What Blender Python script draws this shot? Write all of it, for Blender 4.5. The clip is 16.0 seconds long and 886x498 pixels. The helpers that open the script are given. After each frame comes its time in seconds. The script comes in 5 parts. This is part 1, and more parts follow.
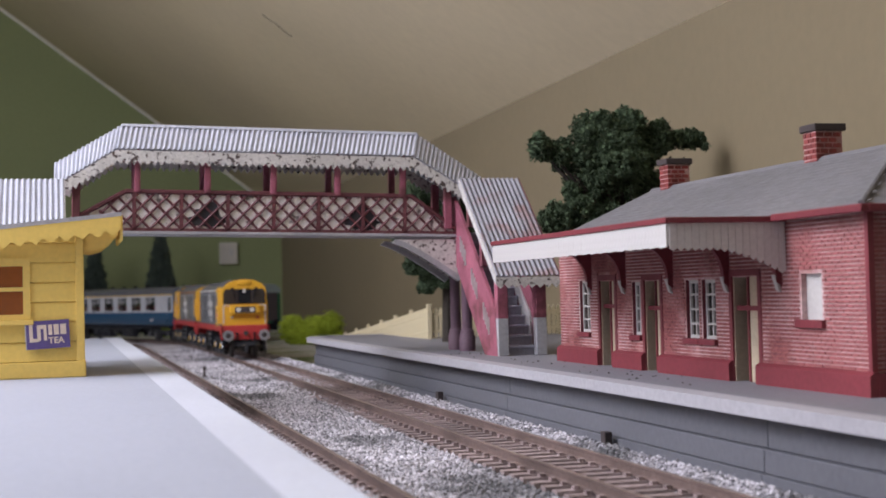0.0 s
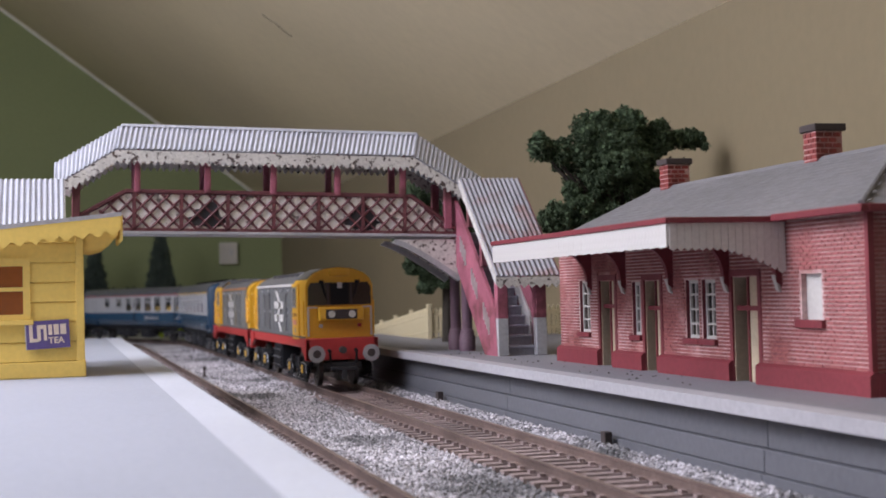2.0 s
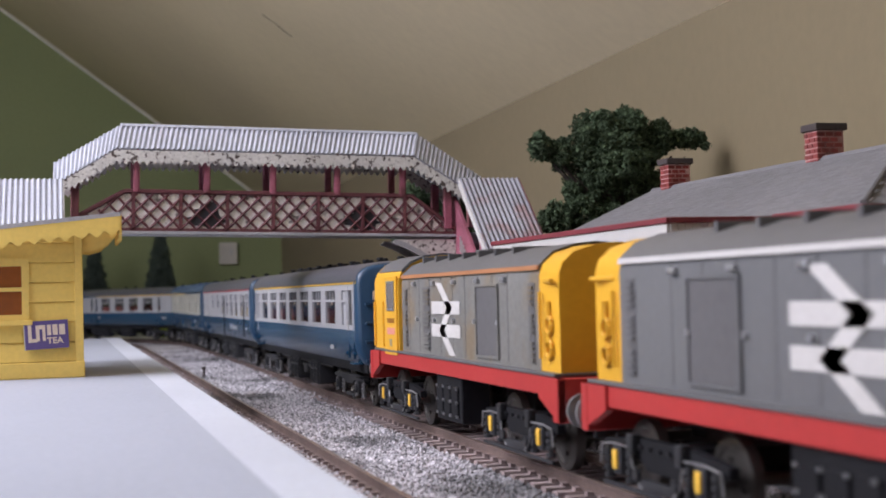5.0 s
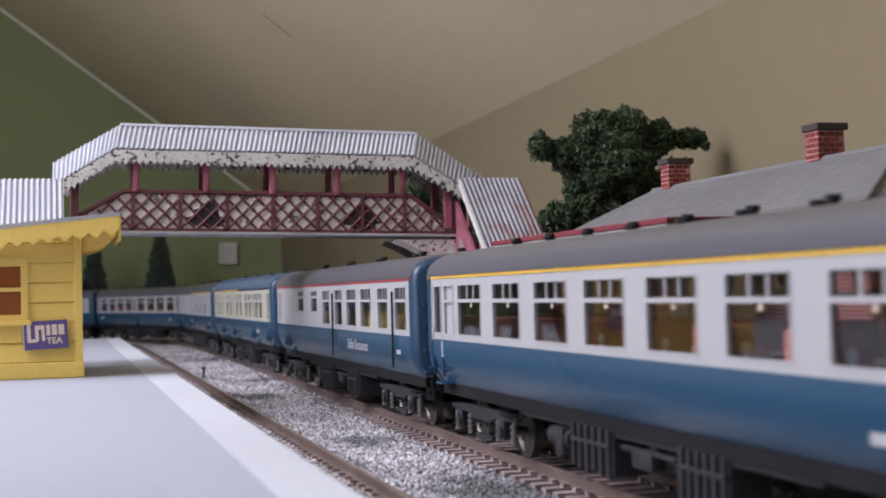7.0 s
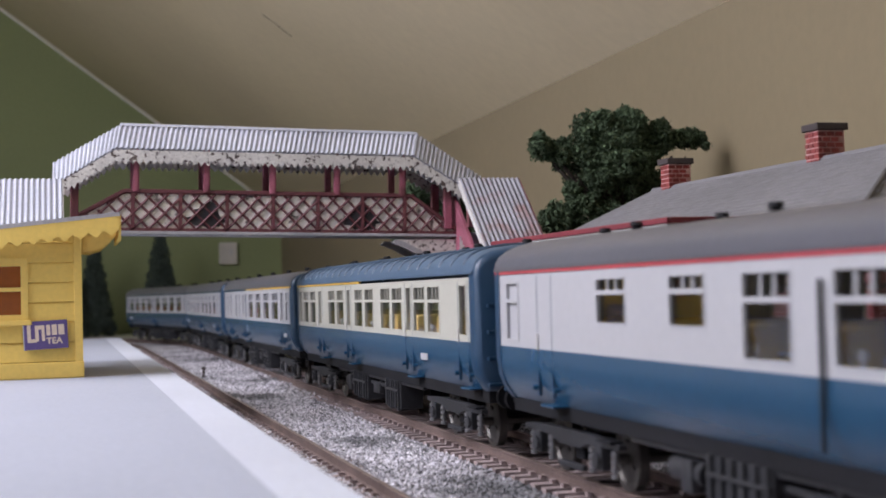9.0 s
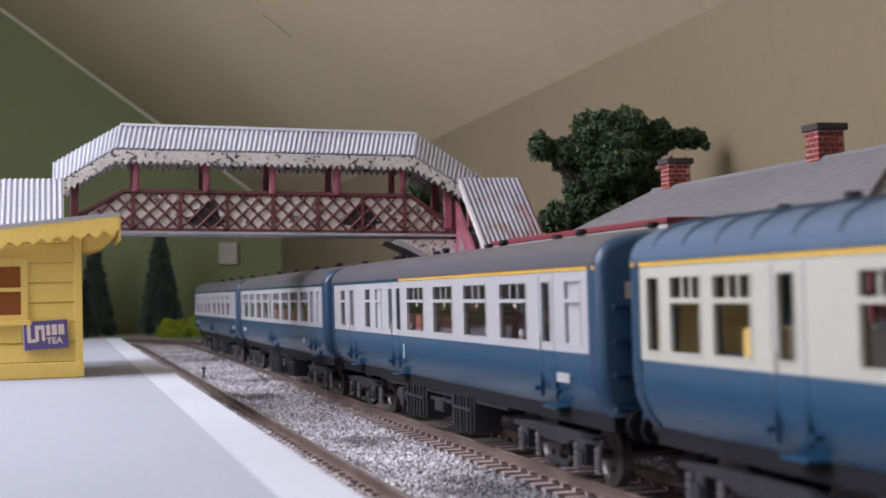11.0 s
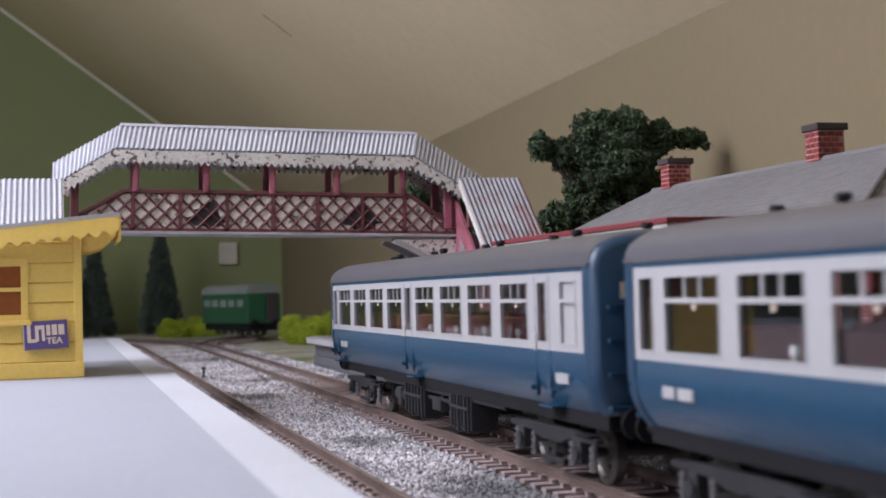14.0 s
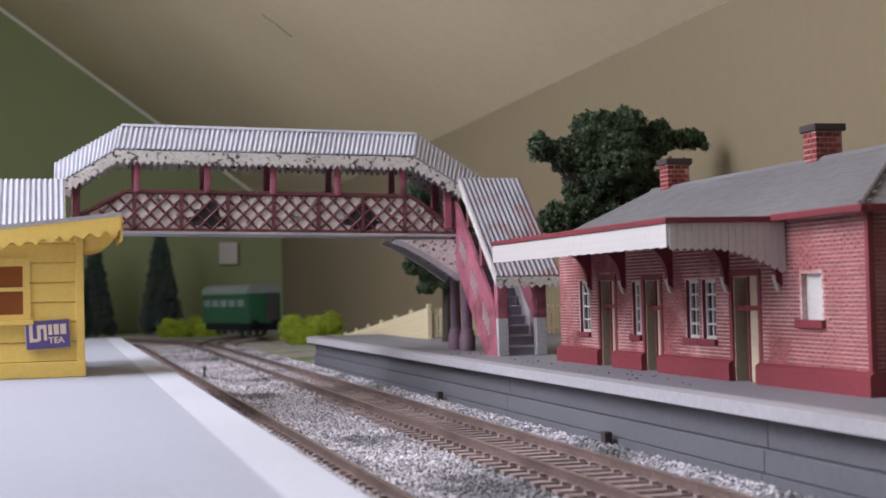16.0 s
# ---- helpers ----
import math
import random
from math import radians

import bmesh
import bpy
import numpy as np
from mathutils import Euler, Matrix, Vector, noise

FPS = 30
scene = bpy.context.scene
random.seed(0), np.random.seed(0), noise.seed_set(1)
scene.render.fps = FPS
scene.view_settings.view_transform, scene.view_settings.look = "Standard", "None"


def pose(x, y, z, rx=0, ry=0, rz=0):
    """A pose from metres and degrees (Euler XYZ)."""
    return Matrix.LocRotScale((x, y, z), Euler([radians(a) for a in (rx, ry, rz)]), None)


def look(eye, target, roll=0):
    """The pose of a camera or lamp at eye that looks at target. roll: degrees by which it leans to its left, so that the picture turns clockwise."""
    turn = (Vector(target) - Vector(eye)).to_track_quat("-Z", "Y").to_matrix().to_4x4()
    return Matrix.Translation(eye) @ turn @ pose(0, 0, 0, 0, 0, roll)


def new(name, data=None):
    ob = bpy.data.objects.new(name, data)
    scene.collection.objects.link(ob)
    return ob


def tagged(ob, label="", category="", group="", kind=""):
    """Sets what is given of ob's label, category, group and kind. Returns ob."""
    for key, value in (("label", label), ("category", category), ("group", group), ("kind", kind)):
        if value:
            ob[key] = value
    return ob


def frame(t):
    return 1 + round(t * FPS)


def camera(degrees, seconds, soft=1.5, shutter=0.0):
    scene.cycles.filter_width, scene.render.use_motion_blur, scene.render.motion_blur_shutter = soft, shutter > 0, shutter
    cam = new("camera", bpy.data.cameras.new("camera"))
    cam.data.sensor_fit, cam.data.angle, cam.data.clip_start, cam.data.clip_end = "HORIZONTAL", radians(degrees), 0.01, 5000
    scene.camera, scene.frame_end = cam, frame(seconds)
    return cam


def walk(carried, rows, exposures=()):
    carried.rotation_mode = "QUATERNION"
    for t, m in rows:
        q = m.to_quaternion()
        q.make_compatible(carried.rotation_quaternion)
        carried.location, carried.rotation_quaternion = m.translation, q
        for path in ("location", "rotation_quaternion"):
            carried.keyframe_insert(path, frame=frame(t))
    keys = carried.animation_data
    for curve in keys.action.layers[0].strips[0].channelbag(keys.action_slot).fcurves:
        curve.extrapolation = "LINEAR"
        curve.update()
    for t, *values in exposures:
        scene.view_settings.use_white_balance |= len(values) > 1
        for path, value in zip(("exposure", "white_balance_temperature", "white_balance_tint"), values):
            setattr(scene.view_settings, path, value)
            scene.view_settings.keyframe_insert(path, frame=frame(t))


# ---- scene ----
# Model railway, 1:76. World axes: x to the right of the main line, y along it away from the eye,
# z up from the rail tops. Helper numbers are in millimetres and are turned into metres by MM.
MM = 0.001
cam = camera(35.59, 16.0, soft=1.7, shutter=0.22)
cam.data.dof.use_dof, cam.data.dof.focus_distance, cam.data.dof.aperture_fstop = True, 0.43, 38.0
HEADING, PITCH, ROLL = radians(15.36), radians(1.80), -1.41
AHEAD = Vector((math.sin(HEADING) * math.cos(PITCH), math.cos(HEADING) * math.cos(PITCH), math.sin(PITCH)))
EYE = Vector((-0.11083, 0.03044, 0.03834))


def stand(forward):
    e = EYE + AHEAD * (forward * MM)
    return look(e, e + AHEAD, ROLL)


walk(cam, [(0.0, stand(0)), (3.2, stand(0)), (3.5, stand(0.9)), (4.2, stand(0.9)), (6.3, stand(2.2)),
           (15.0, stand(2.2)), (15.4, stand(0)), (16.0, stand(0))])

# ---- light: an attic room with one roof window, and added fill from the unseen west slope ----
world = bpy.data.worlds.new("sky")
scene.world = world
world.use_nodes = True
_n = world.node_tree.nodes
_sky = _n.new("ShaderNodeTexSky")
_sky.sky_type, _sky.sun_disc = "NISHITA", False
_sky.sun_elevation, _sky.sun_rotation = radians(35), radians(-100)
_n["Background"].inputs["Strength"].default_value = 0.12
world.node_tree.links.new(_sky.outputs["Color"], _n["Background"].inputs["Color"])
sun = new("sun", bpy.data.lights.new("sun", "SUN"))
sun.data.energy, sun.data.angle, sun.data.color = 1.0, radians(10), (1.0, 0.96, 0.9)
sun.matrix_world = look((-3, 1, 2.4), (0, 0.4, 0))
# an area lamp in each slope, the western one added fill: place, aim, width and length in metres, watts
for spot, aim, wide, long_, watts in (((-350, 430, 510), (-150, 430, 0), 0.25, 1.80, 22.5), ((-880, 400, 655), (-60, 400, 10), 1.10, 0.42, 12.5)):
    win = new("roof_window_daylight", bpy.data.lights.new("roof_window_daylight", "AREA"))
    win.data.shape, win.data.size, win.data.size_y = "RECTANGLE", wide, long_
    win.data.energy, win.data.color = watts, (0.885, 0.86, 1.0)
    win.matrix_world = look([c * MM for c in spot], [c * MM for c in aim])
scene.view_settings.exposure = -0.72


# ---- materials ----
def mat(name, col, rough=0.6, metal=0.0, big=(30, 0.12), fine=(900, 0.08), bump=(900, 0.15), vary=0.0, island=0.0,
        second=None, mix=(60, 0.5, 0.6), spec=0.5, coat=0.0):
    """Procedural surface: base colour with large and fine mottling, grain bump, and piece-to-piece variation.
    Scales are cycles per metre."""
    m = bpy.data.materials.new(name)
    m.use_nodes = True
    nt = m.node_tree
    b = nt.nodes["Principled BSDF"]
    co = nt.nodes.new("ShaderNodeTexCoord").outputs["Object"]

    def noisy(scale, detail=3.0):
        n = nt.nodes.new("ShaderNodeTexNoise")
        n.inputs["Scale"].default_value, n.inputs["Detail"].default_value = scale, detail
        nt.links.new(co, n.inputs["Vector"])
        return n.outputs["Fac"]

    def spread(fac, amount, value):
        r = nt.nodes.new("ShaderNodeMapRange")
        r.inputs["From Min"].default_value, r.inputs["From Max"].default_value = 0.3, 0.7
        r.inputs["To Min"].default_value, r.inputs["To Max"].default_value = 1 - amount, 1 + amount
        nt.links.new(fac, r.inputs["Value"])
        mu = nt.nodes.new("ShaderNodeVectorMath")
        mu.operation = "SCALE"
        nt.links.new(value, mu.inputs[0])
        nt.links.new(r.outputs["Result"], mu.inputs["Scale"])
        return mu.outputs["Vector"]

    rgb = nt.nodes.new("ShaderNodeRGB")
    rgb.outputs[0].default_value = (*col, 1)
    value = rgb.outputs[0]
    if second:
        mx = nt.nodes.new("ShaderNodeMix")
        mx.data_type = "RGBA"
        ra = nt.nodes.new("ShaderNodeMapRange")
        ra.inputs["From Min"].default_value, ra.inputs["From Max"].default_value = mix[1], mix[2]
        nt.links.new(noisy(mix[0], 5.0), ra.inputs["Value"])
        nt.links.new(ra.outputs["Result"], mx.inputs["Factor"])
        nt.links.new(value, mx.inputs["A"])
        mx.inputs["B"].default_value = (*second, 1)
        value = mx.outputs["Result"]
    if big[1]:
        value = spread(noisy(big[0]), big[1], value)
    if fine[1]:
        value = spread(noisy(fine[0]), fine[1], value)
    for amount, kind, out in ((vary, "ShaderNodeObjectInfo", "Random"), (island, "ShaderNodeNewGeometry", "Random Per Island")):
        if amount:
            fac = nt.nodes.new(kind).outputs[out]
            r = nt.nodes.new("ShaderNodeMapRange")
            r.inputs["To Min"].default_value, r.inputs["To Max"].default_value = 1 - amount, 1 + amount
            nt.links.new(fac, r.inputs["Value"])
            mu = nt.nodes.new("ShaderNodeVectorMath")
            mu.operation = "SCALE"
            nt.links.new(value, mu.inputs[0])
            nt.links.new(r.outputs["Result"], mu.inputs["Scale"])
            value = mu.outputs["Vector"]
    nt.links.new(value, b.inputs["Base Color"])
    b.inputs["Roughness"].default_value, b.inputs["Metallic"].default_value = rough, metal
    b.inputs["Specular IOR Level"].default_value = spec
    b.inputs["Coat Weight"].default_value = coat
    if bump[1]:
        bu = nt.nodes.new("ShaderNodeBump")
        bu.inputs["Strength"].default_value, bu.inputs["Distance"].default_value = bump[1], 0.0004
        nt.links.new(noisy(bump[0], 4.0), bu.inputs["Height"])
        nt.links.new(bu.outputs["Normal"], b.inputs["Normal"])
    return m


def glass_mat(name, tint, rough=0.03):
    m = bpy.data.materials.new(name)
    m.use_nodes = True
    b = m.node_tree.nodes["Principled BSDF"]
    b.inputs["Base Color"].default_value = (*tint, 1)
    b.inputs["Transmission Weight"].default_value = 1.0
    b.inputs["Roughness"].default_value, b.inputs["IOR"].default_value = rough, 1.25
    return m


M_GREEN_WALL = mat("green_wall_paint", (0.24, 0.275, 0.125), 0.75, big=(3, 0.10), fine=(300, 0.05), bump=(500, 0.1))
# cream darkened so that the colour carries this wall's weaker light
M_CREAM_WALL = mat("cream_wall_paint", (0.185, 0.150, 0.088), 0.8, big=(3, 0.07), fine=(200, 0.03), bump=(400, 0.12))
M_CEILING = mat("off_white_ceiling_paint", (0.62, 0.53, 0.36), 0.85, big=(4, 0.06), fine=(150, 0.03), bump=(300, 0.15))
M_BOARD = mat("baseboard_scatter", (0.43, 0.42, 0.37), 0.95, big=(12, 0.2), fine=(600, 0.25), bump=(700, 0.8),
              second=(0.16, 0.22, 0.08), mix=(14, 0.5, 0.62))
M_BALLAST_BED = mat("ballast_bed", (0.54, 0.525, 0.545), 0.95, big=(25, 0.2), fine=(900, 0.35), bump=(900, 1.0),
                    second=(0.14, 0.14, 0.15), mix=(22, 0.52, 0.66))
M_STONE = mat("ballast_stone", (0.42, 0.41, 0.44), 0.9, big=(25, 0.22), fine=(900, 0.15), island=0.68,
              second=(0.17, 0.17, 0.18), mix=(22, 0.52, 0.64))
M_RAIL = mat("weathered_rail", (0.155, 0.112, 0.10), 0.6, 0.35, big=(60, 0.25), fine=(900, 0.2))
M_RAIL_TOP = mat("worn_rail_head", (0.34, 0.265, 0.23), 0.38, 0.7, big=(60, 0.2), fine=(900, 0.1))
M_SLEEPER = mat("brown_sleeper", (0.265, 0.21, 0.205), 0.8, big=(100, 0.2), fine=(900, 0.2), vary=0.25)
M_PLAT = mat("grey_platform_card", (0.352, 0.380, 0.447), 0.75, big=(9, 0.05), fine=(700, 0.05), bump=(900, 0.15))
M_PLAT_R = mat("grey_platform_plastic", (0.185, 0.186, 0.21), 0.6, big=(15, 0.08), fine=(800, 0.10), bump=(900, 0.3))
# platform grey darkened to carry the shade below the coping
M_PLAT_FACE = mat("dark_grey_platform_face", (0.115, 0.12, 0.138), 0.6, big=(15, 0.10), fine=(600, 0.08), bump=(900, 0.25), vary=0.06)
M_EDGE = mat("white_platform_edge_paint", (0.505, 0.54, 0.61), 0.6, big=(18, 0.05), fine=(700, 0.05))
M_EDGE_R = mat("pale_grey_coping", (0.36, 0.36, 0.39), 0.6, big=(18, 0.08), fine=(700, 0.08))
M_BRICK = mat("red_brick", (0.275, 0.083, 0.085), 0.7, big=(40, 0.15), fine=(900, 0.25), vary=0.15, island=0.15,
              second=(0.44, 0.205, 0.205), mix=(70, 0.50, 0.66))
M_MORTAR = mat("pale_pink_mortar", (0.60, 0.44, 0.43), 0.9, big=(40, 0.15), fine=(900, 0.2), second=(0.32, 0.12, 0.11), mix=(50, 0.45, 0.6))
M_RED_TRIM = mat("dark_red_paint", (0.175, 0.028, 0.038), 0.55, big=(40, 0.12), fine=(900, 0.1))
M_PINK_TRIM = mat("maroon_pink_paint", (0.335, 0.105, 0.15), 0.6, big=(50, 0.18), fine=(900, 0.12), second=(0.16, 0.05, 0.06), mix=(80, 0.5, 0.65))
M_SLATE = mat("grey_slate_roof", (0.155, 0.155, 0.168), 0.7, big=(20, 0.08), fine=(700, 0.12), bump=(600, 0.4), vary=0.10, island=0.10)
M_WHITE = mat("off_white_paint", (0.52, 0.51, 0.50), 0.6, big=(40, 0.06), fine=(900, 0.06))
M_CREAM = mat("cream_plastic", (0.62, 0.55, 0.36), 0.55, big=(40, 0.08), fine=(900, 0.05))
M_DOOR = mat("stone_coloured_door", (0.46, 0.39, 0.28), 0.6, big=(40, 0.08), fine=(900, 0.08))
# for dark fittings, and for sheets that paint shade into openings
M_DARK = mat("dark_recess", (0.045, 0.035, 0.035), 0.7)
M_CORR = mat("grey_corrugated_roof", (0.41, 0.43, 0.495), 0.5, 0.1, big=(40, 0.10), fine=(900, 0.08))
M_VALANCE = mat("worn_white_valance", (0.64, 0.63, 0.60), 0.7, big=(60, 0.12), fine=(900, 0.15), second=(0.08, 0.06, 0.055), mix=(650, 0.56, 0.62))
M_LATTICE_BACK = mat("worn_white_panel", (0.80, 0.77, 0.74), 0.7, big=(60, 0.1), fine=(900, 0.1), second=(0.13, 0.11, 0.105), mix=(260, 0.60, 0.68))
M_SOOT = mat("soot_black", (0.03, 0.03, 0.035), 0.8, big=(100, 0.3), fine=(900, 0.3))
M_BRIDGE_GREY = mat("grey_bridge_plastic", (0.40, 0.41, 0.43), 0.6, big=(50, 0.10), fine=(900, 0.1))
M_PURPLE = mat("faded_purple_column", (0.14, 0.085, 0.115), 0.6, big=(50, 0.15), fine=(900, 0.1))
M_STEP = mat("grey_stair_tread", (0.48, 0.49, 0.57), 0.6, big=(50, 0.1), fine=(900, 0.1))
M_YELLOW_HUT = mat("yellow_plastic", (0.86, 0.61, 0.15), 0.45, big=(20, 0.06), fine=(700, 0.04), bump=(500, 0.08))
M_HUT_ROOF = mat("grey_felt_roof", (0.42, 0.41, 0.42), 0.7, big=(30, 0.08), fine=(900, 0.08))
M_AMBER = mat("amber_glazing", (0.28, 0.08, 0.012), 0.25, big=(40, 0.1), fine=(600, 0.05))
M_SIGN = mat("purple_enamel", (0.12, 0.085, 0.24), 0.4, big=(60, 0.05), fine=(900, 0.04))
M_SIGN_CREAM = mat("cream_enamel", (0.75, 0.62, 0.50), 0.45)
M_LEAF = mat("dark_green_foliage", (0.058, 0.086, 0.048), 0.9, big=(40, 0.25), fine=(700, 0.3), island=0.45, spec=0.2)
M_FIR = mat("blue_green_fir", (0.085, 0.11, 0.09), 0.9, big=(30, 0.25), fine=(600, 0.3), island=0.4, spec=0.2)
M_BUSH = mat("bright_green_scatter", (0.38, 0.47, 0.05), 0.9, big=(40, 0.25), fine=(700, 0.3), island=0.35, spec=0.2)
M_BARK = mat("brown_bark", (0.03, 0.024, 0.018), 0.9, fine=(600, 0.3))
M_SOCKET = mat("cream_socket_plastic", (0.55, 0.52, 0.46), 0.4)
M_TOY_GREEN = mat("green_coach_paint", (0.015, 0.085, 0.04), 0.4, big=(30, 0.1))
M_TOY_ROOF = mat("pale_green_grey_roof", (0.18, 0.215, 0.20), 0.6)
M_BLUE = mat("rail_blue_paint", (0.016, 0.061, 0.120), 0.27, big=(12, 0.05), fine=(500, 0.04), bump=(400, 0.05))
M_END_BLUE = mat("dark_blue_coach_end", (0.012, 0.044, 0.092), 0.4, big=(20, 0.06), fine=(500, 0.04))
M_COACH_WHITE = mat("coach_pale_grey_paint", (0.365, 0.37, 0.39), 0.42, big=(12, 0.03), fine=(500, 0.03), bump=(400, 0.05))
M_COACH_CREAM = mat("coach_cream_grey_paint", (0.40, 0.40, 0.35), 0.45, big=(12, 0.04), fine=(500, 0.03))
M_COACH_ROOF = mat("coach_dark_grey_roof", (0.086, 0.087, 0.102), 0.36, big=(12, 0.08), fine=(600, 0.06))
M_COACH_ROOF_BLUE = mat("coach_blue_grey_roof", (0.055, 0.095, 0.15), 0.5, big=(12, 0.08), fine=(600, 0.06))
M_STRIPE_Y = mat("yellow_stripe", (0.75, 0.46, 0.06), 0.45)
M_STRIPE_R = mat("red_stripe", (0.45, 0.06, 0.075), 0.45)
M_BLACK = mat("black_underframe", (0.009, 0.0095, 0.012), 0.7, big=(60, 0.2), fine=(700, 0.15), bump=(700, 0.2), spec=0.2)
M_BOGIE = mat("dark_grey_bogie", (0.018, 0.019, 0.023), 0.55, big=(80, 0.25), fine=(700, 0.2), bump=(700, 0.2))
M_STEEL = mat("pale_steel", (0.40, 0.41, 0.43), 0.35, 0.7)
M_WHEEL = mat("dark_steel_wheel", (0.09, 0.085, 0.08), 0.4, 0.6)
M_GLASS = glass_mat("window_glass", (0.80, 0.82, 0.82))
M_SEAT_RED = mat("red_brown_seat", (0.27, 0.075, 0.058), 0.8, big=(80, 0.15))
M_SEAT_GOLD = mat("ochre_seat", (0.50, 0.33, 0.085), 0.8, big=(80, 0.15))
M_TABLE = mat("pale_table", (0.50, 0.47, 0.42), 0.5)
M_LOCO_Y = mat("warning_yellow_paint", (0.67, 0.365, 0.028), 0.4, big=(40, 0.05), fine=(700, 0.04), bump=(500, 0.06))
M_LOCO_GREY = mat("loco_grey_paint", (0.122, 0.126, 0.132), 0.45, big=(30, 0.07), fine=(700, 0.05))
M_LOCO_OLD = mat("weathered_loco_grey", (0.15, 0.15, 0.142), 0.6, big=(40, 0.15), fine=(700, 0.12), second=(0.17, 0.135, 0.09), mix=(60, 0.5, 0.65))
M_LOCO_ROOF = mat("loco_roof_grey", (0.105, 0.105, 0.11), 0.5, big=(30, 0.1), fine=(700, 0.08))
M_LOCO_RED = mat("loco_red_paint", (0.40, 0.036, 0.036), 0.42, big=(40, 0.06), fine=(700, 0.05))
# brownish base stands for the wall mirrored in the cab glass
M_LOCO_GLASS = mat("dark_cab_glazing", (0.045, 0.038, 0.030), 0.08, spec=0.8, bump=(100, 0.0))
M_LAMP = mat("lamp_lens", (0.60, 0.60, 0.56), 0.15, spec=0.8, bump=(100, 0.0))
M_SPRING = mat("grey_spring_steel", (0.17, 0.17, 0.18), 0.4, 0.3, fine=(700, 0.15))
# tread grey darkened to paint the shade on the risers
M_RISER = mat("dark_stair_riser", (0.38, 0.385, 0.45), 0.7, big=(50, 0.1), fine=(900, 0.1))
M_CHIMNEY = mat("dark_red_chimney_brick", (0.21, 0.036, 0.033), 0.75, big=(60, 0.15), fine=(900, 0.25), island=0.3)
# whitened on the unseen walls and west slope to reflect fill; also the trim
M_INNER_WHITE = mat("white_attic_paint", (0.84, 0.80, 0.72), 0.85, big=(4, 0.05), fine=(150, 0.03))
# opaque paler pane: the reflection is put into the base colour
M_CAB_SIDE = mat("smoky_cab_side_glazing", (0.20, 0.18, 0.165), 0.12, spec=0.8, bump=(100, 0.0))
M_PLATE_PINK = mat("faded_red_plate", (0.62, 0.25, 0.20), 0.5)
M_DIGIT = mat("brown_numbering", (0.26, 0.10, 0.01), 0.5)
# M_CORR darkened for the weaker light on the right, plus reddish stains
M_SHADED_STAIN = mat("red_stained_corrugated_roof", (0.235, 0.235, 0.275), 0.6, 0.1, big=(40, 0.15), fine=(900, 0.12), second=(0.20, 0.13, 0.14), mix=(120, 0.5, 0.66))
M_RUSTY = mat("faded_orange_line", (0.36, 0.16, 0.07), 0.6)
M_LATTICE = mat("dark_maroon_lattice", (0.125, 0.038, 0.045), 0.6, big=(50, 0.18), fine=(900, 0.12))


# ---- mesh helpers, all in millimetres ----
def obj(name, bm, material, parent=None, label="", smooth=False, matrix=None):
    bmesh.ops.recalc_face_normals(bm, faces=bm.faces[:])
    me = bpy.data.meshes.new(name)
    for v in bm.verts:
        v.co *= MM
    bm.to_mesh(me)
    bm.free()
    me.materials.append(material)
    if smooth:
        for p in me.polygons:
            p.use_smooth = True
        me.set_sharp_from_angle(angle=radians(38))
    ob = new(name, me)
    if parent:
        ob.parent = parent
    if matrix:
        ob.matrix_basis = matrix
    if label:
        ob["label"] = label
    return ob


def part(name, bm, material, parent, label="", smooth=False, matrix=None):
    return obj(name, bm, material, parent, label, smooth, matrix)


def thing(name, label, category, group="", kind="", at=None):
    e = new(name)
    e.empty_display_size = 0.01
    if at is not None:
        e.matrix_basis = at
    return tagged(e, label, category, group, kind)


def mm(x, y, z, rx=0, ry=0, rz=0):
    return pose(x * MM, y * MM, z * MM, rx, ry, rz)


def share(name, source, parent, matrix):
    o = new(name, source.data)
    o.parent = parent
    o.matrix_basis = matrix
    return o


def bx(bm, x0, x1, y0, y1, z0, z1, bevel=0.0):
    r = bmesh.ops.create_cube(bm, size=1.0)
    vs = r["verts"]
    for v in vs:
        v.co = Vector(((x0 + x1) / 2 + v.co.x * (x1 - x0), (y0 + y1) / 2 + v.co.y * (y1 - y0), (z0 + z1) / 2 + v.co.z * (z1 - z0)))
    if bevel:
        es = list({e for v in vs for e in v.link_edges})
        bmesh.ops.bevel(bm, geom=es, offset=bevel, segments=2, affect="EDGES", profile=0.5)
    return bm


def box(x0, x1, y0, y1, z0, z1, bevel=0.0):
    return bx(bmesh.new(), x0, x1, y0, y1, z0, z1, bevel)


def sweep(bm, profile, a, b, plane="xz", closed=True):
    """Extrudes a flat outline between two places along the axis that it does not span."""
    def pt(p, w):
        return {"xz": (p[0], w, p[1]), "yz": (w, p[0], p[1]), "xy": (p[0], p[1], w)}[plane]
    lo = [bm.verts.new(pt(p, a)) for p in profile]
    hi = [bm.verts.new(pt(p, b)) for p in profile]
    n = len(profile)
    for i in range(n if closed else n - 1):
        j = (i + 1) % n
        bm.faces.new((lo[i], lo[j], hi[j], hi[i]))
    if closed:
        bm.faces.new(lo[::-1])
        bm.faces.new(hi)
    return bm


def prism(profile, a, b, plane="xz"):
    return sweep(bmesh.new(), profile, a, b, plane)


def rod(bm, p, q, r, n=8, r2=None):
    p, q = Vector(p), Vector(q)
    m = Matrix.Translation((p + q) / 2) @ (q - p).to_track_quat("Z", "Y").to_matrix().to_4x4()
    bmesh.ops.create_cone(bm, cap_ends=True, segments=n, radius1=r, radius2=r if r2 is None else r2, depth=(q - p).length, matrix=m)
    return bm


